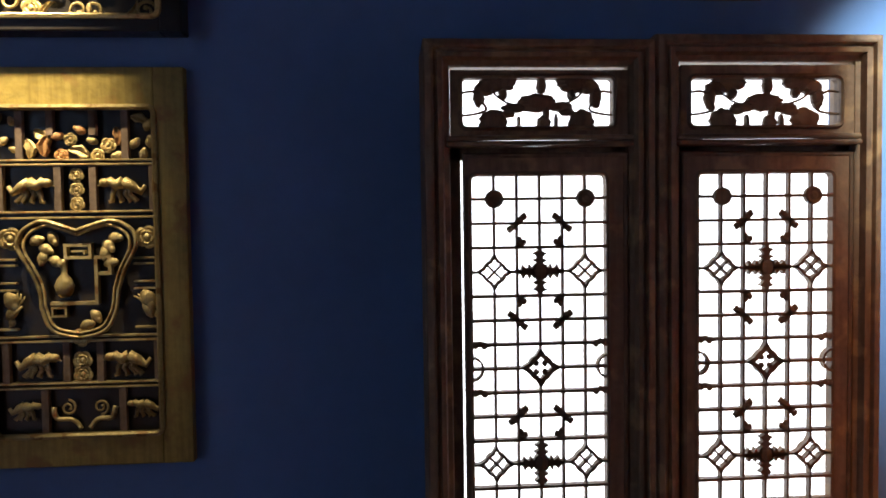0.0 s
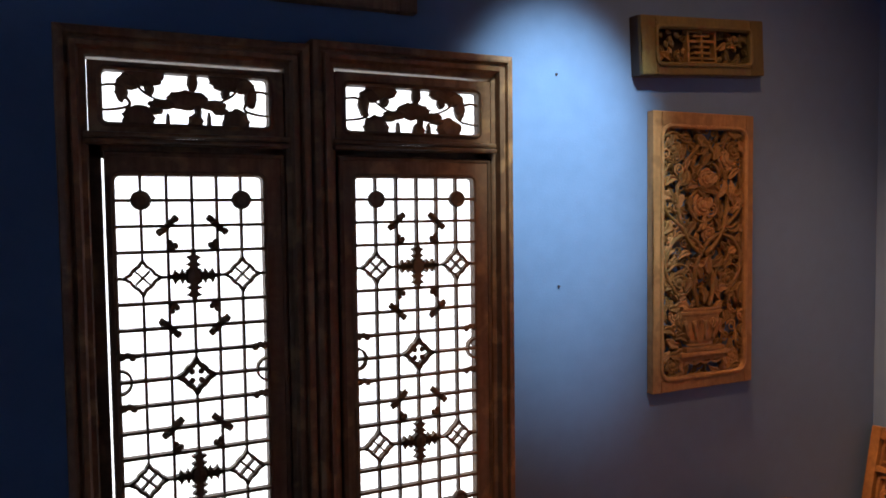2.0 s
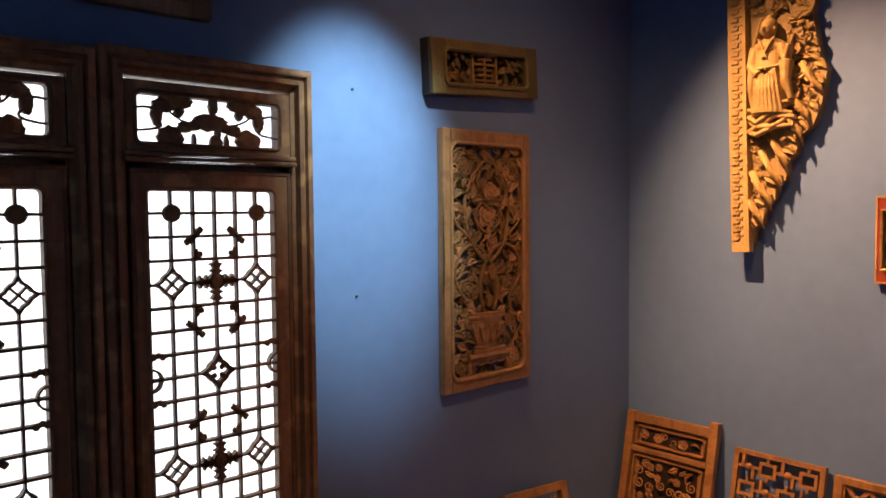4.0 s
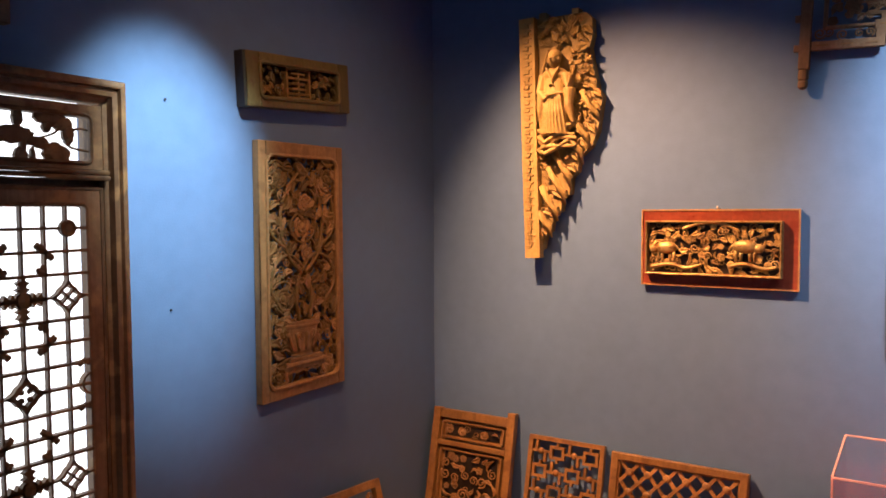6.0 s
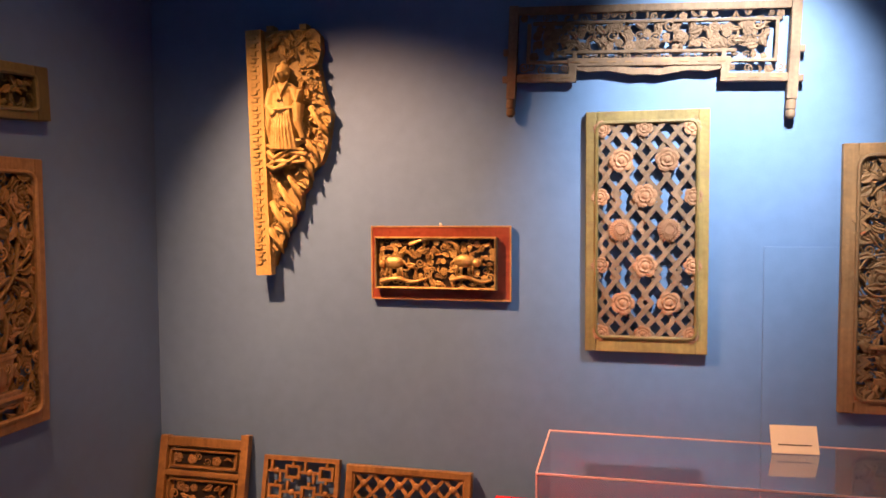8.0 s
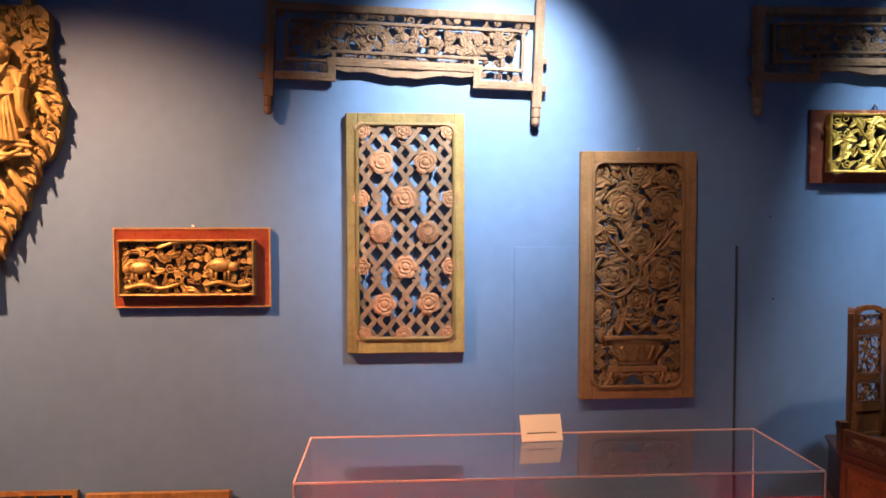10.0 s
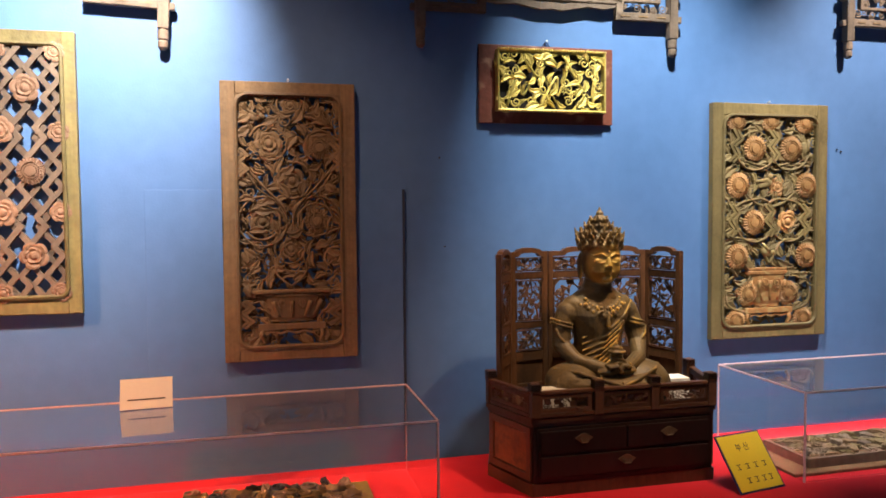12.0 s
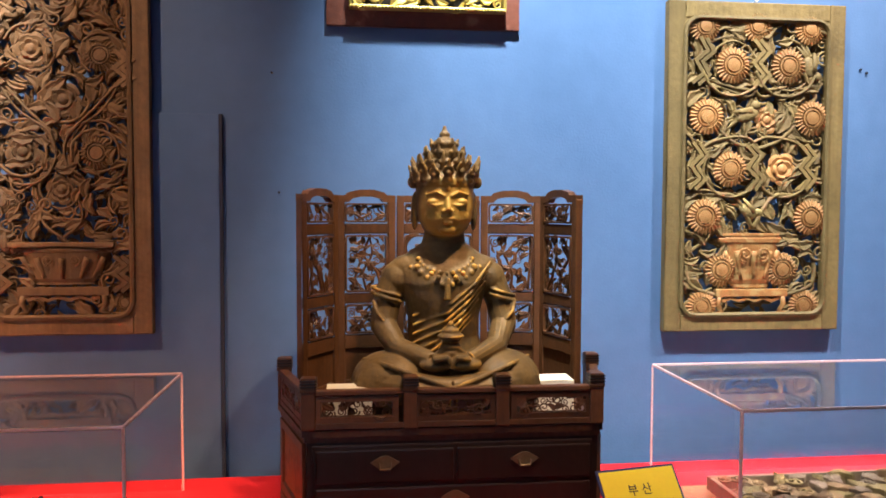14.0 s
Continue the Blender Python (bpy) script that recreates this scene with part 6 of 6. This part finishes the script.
# ---- folding screen on the chest ----
screen = thing("folding_screen", pose(*O), "brown rosewood five-panel folding screen with openwork behind the statue", "screen")
FOLD = [(2.935, -2.046), (3.078, -2.140), (3.108, -2.312), (3.108, -2.560), (3.078, -2.740), (2.898, -2.800)]
FOLD = [(x - O.x, y - O.y) for x, y in FOLD]
SCREENWOOD = material("brown_rosewood", (0.105, 0.043, 0.016), 0.4, 0, 0.3, 8, 0.4, 0.15, spec=0.5)
for k, (p, q) in enumerate(zip(FOLD, FOLD[1:])):
    m, l = along(p, q)
    l -= 0.003
    leafp = part("panel", boxed(0.001, 0.023, -0.011, 0.011, 0.263, 0.805, bevel=0.004), SCREENWOOD, screen)
    leafp.matrix_basis = m
    part("stile", boxed(l - 0.023, l, -0.011, 0.011, 0.263, 0.805, bevel=0.004), SCREENWOOD, leafp)
    for za, zb in ((0.268, 0.285), (0.375, 0.415), (0.505, 0.535), (0.705, 0.735)):
        part("rail", boxed(0.0225, l - 0.0225, -0.010, 0.010, za, zb, bevel=0.003), SCREENWOOD, leafp)
    c = l / 2
    part("crest", strip(bmesh.new(), [(0.002, 0.806), (c - 0.055, 0.806), (c - 0.045, 0.816), (c - 0.02, 0.822), (c + 0.02, 0.822), (c + 0.045, 0.816), (c + 0.055, 0.806), (l - 0.002, 0.806)] if l > 0.14 else [(0.002, 0.808), (l - 0.002, 0.808)], 0.020, -0.0115, 0.0115), SCREENWOOD, leafp)
    part("base_field", boxed(0.0225, l - 0.0225, -0.004, 0.004, 0.285, 0.375), SCREENWOOD, leafp)
    for za, zb, n in ((0.736, 0.795, 0), (0.536, 0.704, 3), (0.416, 0.504, 3)):
        ob = part("bead", moulding(bmesh.new(), scooped(0.024, l - 0.024, za + 0.002, zb - 0.002, 0.010), [(0, 0.006), (0, -0.012), (0.005, -0.012), (0.006, 0.006)]), SCREENWOOD, leafp)
        branchwork(ob, SCREENWOOD, 0.032, l - 0.032, za + 0.008, zb - 0.008, 160 + 10 * k + n, -0.002, 3 if l > 0.14 else 2)
part("paper", boxed(-0.20, -0.12, 0.19, 0.30, 0.263, 0.345, bevel=0.002), CARD, thing("paper_slip", pose(*O), "white paper lying on the chest beside the statue", "paper"))
part("paper", boxed(-0.14, -0.06, -0.32, -0.22, 0.263, 0.345, bevel=0.002), CARD, thing("paper_slip", pose(*O), "white paper lying on the chest beside the statue", "paper"))

# ---- seated statue, one mesh ----
STATUE = material("dark_bronze_lacquer", (0.190, 0.122, 0.046), 0.5, 0.15, 0.3, 9, 0, 0.25, (0.13, 0.09, 0.045), 0.4, bump_scale=50)
bm = bmesh.new()
S = lambda c, r, u=28, v=18: ball(bm, c, r, u, v)


def rings(rows, n=40):
    """A closed body through rows of (z, y, half width, half depth)."""
    loops = [[bm.verts.new((rx * math.cos(a), y + ry * math.sin(a), z)) for a in (2 * math.pi * i / n for i in range(n))] for z, y, rx, ry in rows]
    for a, b in zip(loops, loops[1:]):
        for i in range(n):
            bm.faces.new((a[i], a[(i + 1) % n], b[(i + 1) % n], b[i]))
    bm.faces.new(loops[0]), bm.faces.new(loops[-1])


rings([(-0.023, -0.02, 0.185, 0.135), (0.0, -0.02, 0.195, 0.145), (0.03, -0.02, 0.190, 0.140), (0.06, -0.02, 0.150, 0.120)])
for s in (-1, 1):
    S((s * 0.135, -0.060, 0.066), (0.104, 0.105, 0.068))
    S((s * 0.175, -0.070, 0.058), (0.062, 0.085, 0.060))
    tube(bm, [(s * 0.20, -0.085, 0.052), (s * 0.11, -0.150, 0.050), (0, -0.165, 0.046)], 0.052, 0.042, 12)
    S((s * 0.117, 0.022, 0.308), (0.048, 0.046, 0.048))
    S((s * 0.085, 0.022, 0.338), (0.055, 0.046, 0.036))
    tube(bm, [(s * 0.122, 0.022, 0.312), (s * 0.148, 0.016, 0.255), (s * 0.158, 0.0, 0.195)], 0.041, 0.034, 14)
    S((s * 0.157, -0.002, 0.190), 0.035)
    tube(bm, [(s * 0.158, -0.002, 0.190), (s * 0.125, -0.07, 0.142), (s * 0.045, -0.135, 0.120)], 0.034, 0.022, 14)
    S((s * 0.035, -0.145, 0.112), (0.042, 0.026, 0.016))
    S((s * 0.077, 0.004, 0.485), (0.010, 0.018, 0.050), 12, 10)
    for z in (0.262, 0.276):
        tube(bm, [(s * (0.149 + 0.040 * math.cos(a)), 0.014 + 0.042 * math.sin(a), z - 0.012 * math.cos(a) * s) for a in (2 * math.pi * i / 16 for i in range(17))], 0.005, 0.005, 6)
    tube(bm, [(s * 0.185, -0.012, 0.255), (s * 0.176, -0.030, 0.225), (s * 0.158, -0.036, 0.205)], 0.006, 0.004, 6)
rings([(0.04, 0.0, 0.125, 0.095), (0.10, 0.012, 0.105, 0.085), (0.16, 0.016, 0.094, 0.074), (0.21, 0.016, 0.094, 0.074), (0.26, 0.014, 0.104, 0.080), (0.30, 0.014, 0.122, 0.078), (0.335, 0.018, 0.130, 0.068), (0.362, 0.022, 0.114, 0.058), (0.384, 0.022, 0.084, 0.052), (0.402, 0.018, 0.058, 0.049), (0.425, 0.012, 0.052, 0.048), (0.45, 0.008, 0.052, 0.048)])
rings([(0.418, -0.006, 0.020, 0.022), (0.424, -0.010, 0.040, 0.040), (0.440, -0.012, 0.058, 0.055), (0.462, -0.012, 0.068, 0.064), (0.490, -0.010, 0.0735, 0.068), (0.520, -0.007, 0.0755, 0.070), (0.550, -0.004, 0.0745, 0.070), (0.575, 0.0, 0.070, 0.066), (0.600, 0.004, 0.058, 0.056)])
tube(bm, [(0, -0.075, 0.516), (0, -0.083, 0.498), (0, -0.087, 0.486)], 0.0055, 0.0085, 8)
for s in (-1, 1):
    S((s * 0.009, -0.080, 0.485), (0.006, 0.007, 0.005), 10, 8)
    S((s * 0.032, -0.066, 0.508), (0.021, 0.0095, 0.010), 16, 12)
    tube(bm, [(s * 0.013, -0.0765, 0.502), (s * 0.032, -0.0765, 0.4985), (s * 0.053, -0.0655, 0.503)], 0.0022, 0.0022, 6)
    tube(bm, [(s * 0.008, -0.077, 0.522), (s * 0.028, -0.0765, 0.533), (s * 0.056, -0.061, 0.526)], 0.0038, 0.003, 6)
    S((s * 0.038, -0.054, 0.474), (0.019, 0.009, 0.017))
tube(bm, [(-0.018, -0.073, 0.4650), (-0.008, -0.078, 0.4665), (0, -0.079, 0.4655), (0.008, -0.078, 0.4665), (0.018, -0.073, 0.4650)], 0.0038, 0.0038, 7)
tube(bm, [(-0.011, -0.0745, 0.4575), (0, -0.0775, 0.4560), (0.011, -0.0745, 0.4575)], 0.0048, 0.0048, 7)
S((0, -0.062, 0.438), (0.022, 0.014, 0.013), 12, 9)
S((0, -0.0755, 0.541), 0.0055, 8, 6)
for z, r in ((0.130, 0.022), (0.142, 0.026), (0.156, 0.026), (0.168, 0.022)):
    S((0, -0.142, z), (r, r * 0.9, 0.010), 16, 8)
S((0, -0.142, 0.182), (0.034, 0.030, 0.009), 18, 8)
S((0, -0.142, 0.194), (0.022, 0.020, 0.012), 16, 8)
S((0, -0.142, 0.208), (0.008, 0.008, 0.012), 10, 8)
for k in range(8):
    z = 0.345 - 0.024 * k
    tube(bm, [(0.118 - 0.008 * k, -0.030, z + 0.010), (0.070 - 0.010 * k, -0.064 - 0.002 * k, z - 0.045), (0.015 - 0.010 * k, -0.066, z - 0.092), (-0.085, -0.030, max(0.10, z - 0.128))], 0.0045, 0.004, 6)
for k in range(9):
    x = -0.075 + 0.019 * k
    tube(bm, [(x * 0.5, -0.12, 0.10), (x * 0.9, -0.175, 0.07), (x * 1.25, -0.19, 0.012)], 0.008, 0.010, 7)
for i in range(9):
    a = math.pi * (i + 0.5) / 9
    S((0.075 * math.cos(a), -0.072 + 0.035 * abs(math.cos(a)), 0.350 - 0.045 * math.sin(a)), (0.009, 0.007, 0.009), 8, 6)
tube(bm, [(0, -0.074, 0.30), (0, -0.078, 0.262)], 0.007, 0.010, 7)
for s in (-1, 1):
    for q in range(4):
        tube(bm, [(s * 0.045, -0.150 - 0.006 * q, 0.128), (s * 0.012, -0.160 - 0.006 * q, 0.134), (-s * 0.006, -0.158 - 0.006 * q, 0.122 - 0.004 * q)], 0.0075, 0.006, 7)
    tube(bm, [(s * 0.040, -0.140, 0.132), (s * 0.020, -0.152, 0.150), (0, -0.156, 0.155)], 0.0075, 0.0065, 7)
    tube(bm, [(s * 0.21, -0.06, 0.112), (s * 0.15, -0.15, 0.112), (s * 0.06, -0.19, 0.085), (0, -0.198, 0.066)], 0.007, 0.006, 7)
    tube(bm, [(s * 0.24, -0.05, 0.060), (s * 0.17, -0.165, 0.055), (s * 0.08, -0.20, 0.035)], 0.007, 0.006, 7)
rows = lathe(bmesh.new(), ((0.070, 0), (0.078, 0.004), (0.078, 0.020), (0.072, 0.024)), 28, lean=True)
vmap = {v: bm.verts.new(v.co + Vector((0, 0.0, 0.545))) for v in rows.verts}
for fce in rows.faces:
    bm.faces.new([vmap[v] for v in fce.verts])
rows.free()
rng = random.Random(7)
for i in range(15):
    a = 2 * math.pi * (i + 0.25) / 15
    hgt = (0.078, 0.050, 0.062)[i % 3]
    out, side = Vector((math.cos(a), math.sin(a), 0)), Vector((-math.sin(a), math.cos(a), 0))
    base = out * 0.074 + Vector((0, 0, 0.560))
    tube(bm, [base, base + out * 0.010 + Vector((0, 0, hgt * 0.55)), base + out * 0.020 + Vector((0, 0, hgt))], 0.014, 0.003, 7, 0.8)
    for q in (-1, 1):
        tube(bm, [base + Vector((0, 0, 0.008)), base + side * 0.012 * q + out * 0.010 + Vector((0, 0, hgt * 0.42)), base + side * 0.007 * q + out * 0.016 + Vector((0, 0, hgt * 0.66))], 0.0055, 0.004, 6)
    S(base + out * 0.012 + Vector((0, 0, hgt * 0.35)), (0.007, 0.007, 0.007), 10, 8)
    S(base + out * 0.008 + Vector((0, 0, 0.004)), (0.006, 0.006, 0.006), 10, 8)
S((0, 0.012, 0.590), (0.060, 0.060, 0.050), 18, 12)
for ring, (n, rad, z, tall) in enumerate(((11, 0.060, 0.598, 0.042), (8, 0.044, 0.628, 0.036), (6, 0.026, 0.656, 0.030))):
    for i in range(n):
        a = 2 * math.pi * (i + 0.5 * ring) / n
        out, side = Vector((math.cos(a), math.sin(a), 0)), Vector((-math.sin(a), math.cos(a), 0))
        base = out * rad + Vector((0, 0.008, z))
        tube(bm, [base, base + out * 0.007 + Vector((0, 0, tall * 0.55)), base + out * 0.010 + Vector((0, 0, tall))], 0.010, 0.003, 7)
        for q in (-1, 1):
            S(base + side * 0.010 * q + out * 0.007 + Vector((0, 0, tall * 0.4)), (0.006, 0.006, 0.008), 10, 8)
for i in range(26):
    a, q = math.pi * (i % 13 + 0.5) / 13, i // 13
    S(((0.070 + 0.020 * q) * math.cos(a), -0.066 + 0.040 * abs(math.cos(a)), 0.368 - 0.020 * q - (0.040 + 0.012 * q) * math.sin(a)), 0.0062, 8, 6)
for dx, dz in ((0, 0), (0.022, 0.006), (-0.022, 0.006), (0, -0.020), (0.012, -0.012), (-0.012, -0.012), (0.04, 0.016), (-0.04, 0.016)):
    S((dx, -0.070, 0.312 + dz), 0.0075, 10, 8)
S((0, 0.008, 0.640), (0.038, 0.038, 0.040), 18, 12)
S((0, 0, 0.665), (0.030, 0.030, 0.026), 12, 8)
tube(bm, [(0, 0, 0.67), (0, 0, 0.70), (0, 0, 0.722)], 0.014, 0.004, 8)
S((0, 0, 0.695), (0.015, 0.015, 0.013), 10, 7)
for s in (-1, 1):
    S((s * 0.082, -0.01, 0.56), (0.016, 0.010, 0.018), 8, 6)
for v in bm.verts:
    if v.co.z > 0.56:
        v.co.z = 0.56 + (v.co.z - 0.56) * 0.90
me = mesh_of("statue", bm, STATUE, True)
ob = new("statue", me)
ob.matrix_world = pose(2.86, -2.425, 0.786, 0, 0, -90)
tagged(ob, "dark bronze seated statue with gilt face and tall crown", "statue")
md = ob.modifiers.new("skin", "REMESH")
md.mode, md.voxel_size, md.use_smooth_shade = "VOXEL", 0.0024, True
sm = ob.modifiers.new("soften", "SMOOTH")
sm.factor, sm.iterations = 0.5, 3

# gilding left on the face and the folds
n, l = STATUE.node_tree.nodes, STATUE.node_tree.links
b = n["Principled BSDF"]
co = n.new("ShaderNodeTexCoord")
sep = n.new("ShaderNodeVectorMath")
sep.operation = "DISTANCE"
sep.inputs[1].default_value = (0, -0.075, 0.487)
l.new(co.outputs["Object"], sep.inputs[0])
rg = n.new("ShaderNodeMapRange")
rg.inputs[1].default_value, rg.inputs[2].default_value, rg.inputs[3].default_value, rg.inputs[4].default_value = 0.070, 0.090, 1.0, 0.0
l.new(sep.outputs["Value"], rg.inputs[0])
mx = n.new("ShaderNodeMix")
mx.data_type = "RGBA"
l.new(b.inputs["Base Color"].links[0].from_socket, mx.inputs[6])
mx.inputs[7].default_value = (0.45, 0.29, 0.065, 1)
l.new(rg.outputs[0], mx.inputs[0])
geo = n.new("ShaderNodeNewGeometry")
pr = n.new("ShaderNodeMapRange")
pr.inputs[1].default_value, pr.inputs[2].default_value = 0.508, 0.545
l.new(geo.outputs["Pointiness"], pr.inputs[0])
wear = n.new("ShaderNodeTexNoise")
wear.inputs["Scale"].default_value, wear.inputs["Detail"].default_value = 16, 5
l.new(co.outputs["Object"], wear.inputs["Vector"])
wr = n.new("ShaderNodeMapRange")
wr.inputs[1].default_value, wr.inputs[2].default_value = 0.46, 0.56
l.new(wear.outputs["Fac"], wr.inputs[0])
both = n.new("ShaderNodeMath")
both.operation = "MULTIPLY"
l.new(pr.outputs[0], both.inputs[0])
l.new(wr.outputs[0], both.inputs[1])
low = n.new("ShaderNodeSeparateXYZ")
l.new(co.outputs["Object"], low.inputs[0])
lr = n.new("ShaderNodeMapRange")
lr.inputs[1].default_value, lr.inputs[2].default_value, lr.inputs[3].default_value, lr.inputs[4].default_value = 0.54, 0.57, 1.0, 0.3
l.new(low.outputs["Z"], lr.inputs[0])
part_gold = n.new("ShaderNodeMath")
part_gold.operation = "MULTIPLY"
l.new(both.outputs[0], part_gold.inputs[0])
l.new(lr.outputs[0], part_gold.inputs[1])
gold = n.new("ShaderNodeMix")
gold.data_type = "RGBA"
l.new(part_gold.outputs[0], gold.inputs[0])
l.new(mx.outputs[2], gold.inputs[6])
gold.inputs[7].default_value = (0.62, 0.36, 0.07, 1)
l.new(gold.outputs[2], b.inputs["Base Color"])

# small marks on the walls
for x, z in ((1.644, 2.061), (1.649, 1.313)):
    part("shank", tube(bmesh.new(), [(0, 0, 0), (0, -0.006, 0)], 0.004, 0.004, 8), BLACKWOOD, thing("nail_hole", north(x, z), "small dark nail driven into the blue wall", "nail", "wall nails"))
for y, z in ((-3.942, 1.769), (-3.965, 1.758), (-0.80, 1.49), (-1.93, 1.71), (-1.95, 1.33)):
    part("shank", tube(bmesh.new(), [(0, 0, 0), (0, -0.006, 0)], 0.004, 0.004, 8), BLACKWOOD, thing("nail_hole", east(y, z), "small dark nail driven into the blue wall", "nail", "wall nails"))
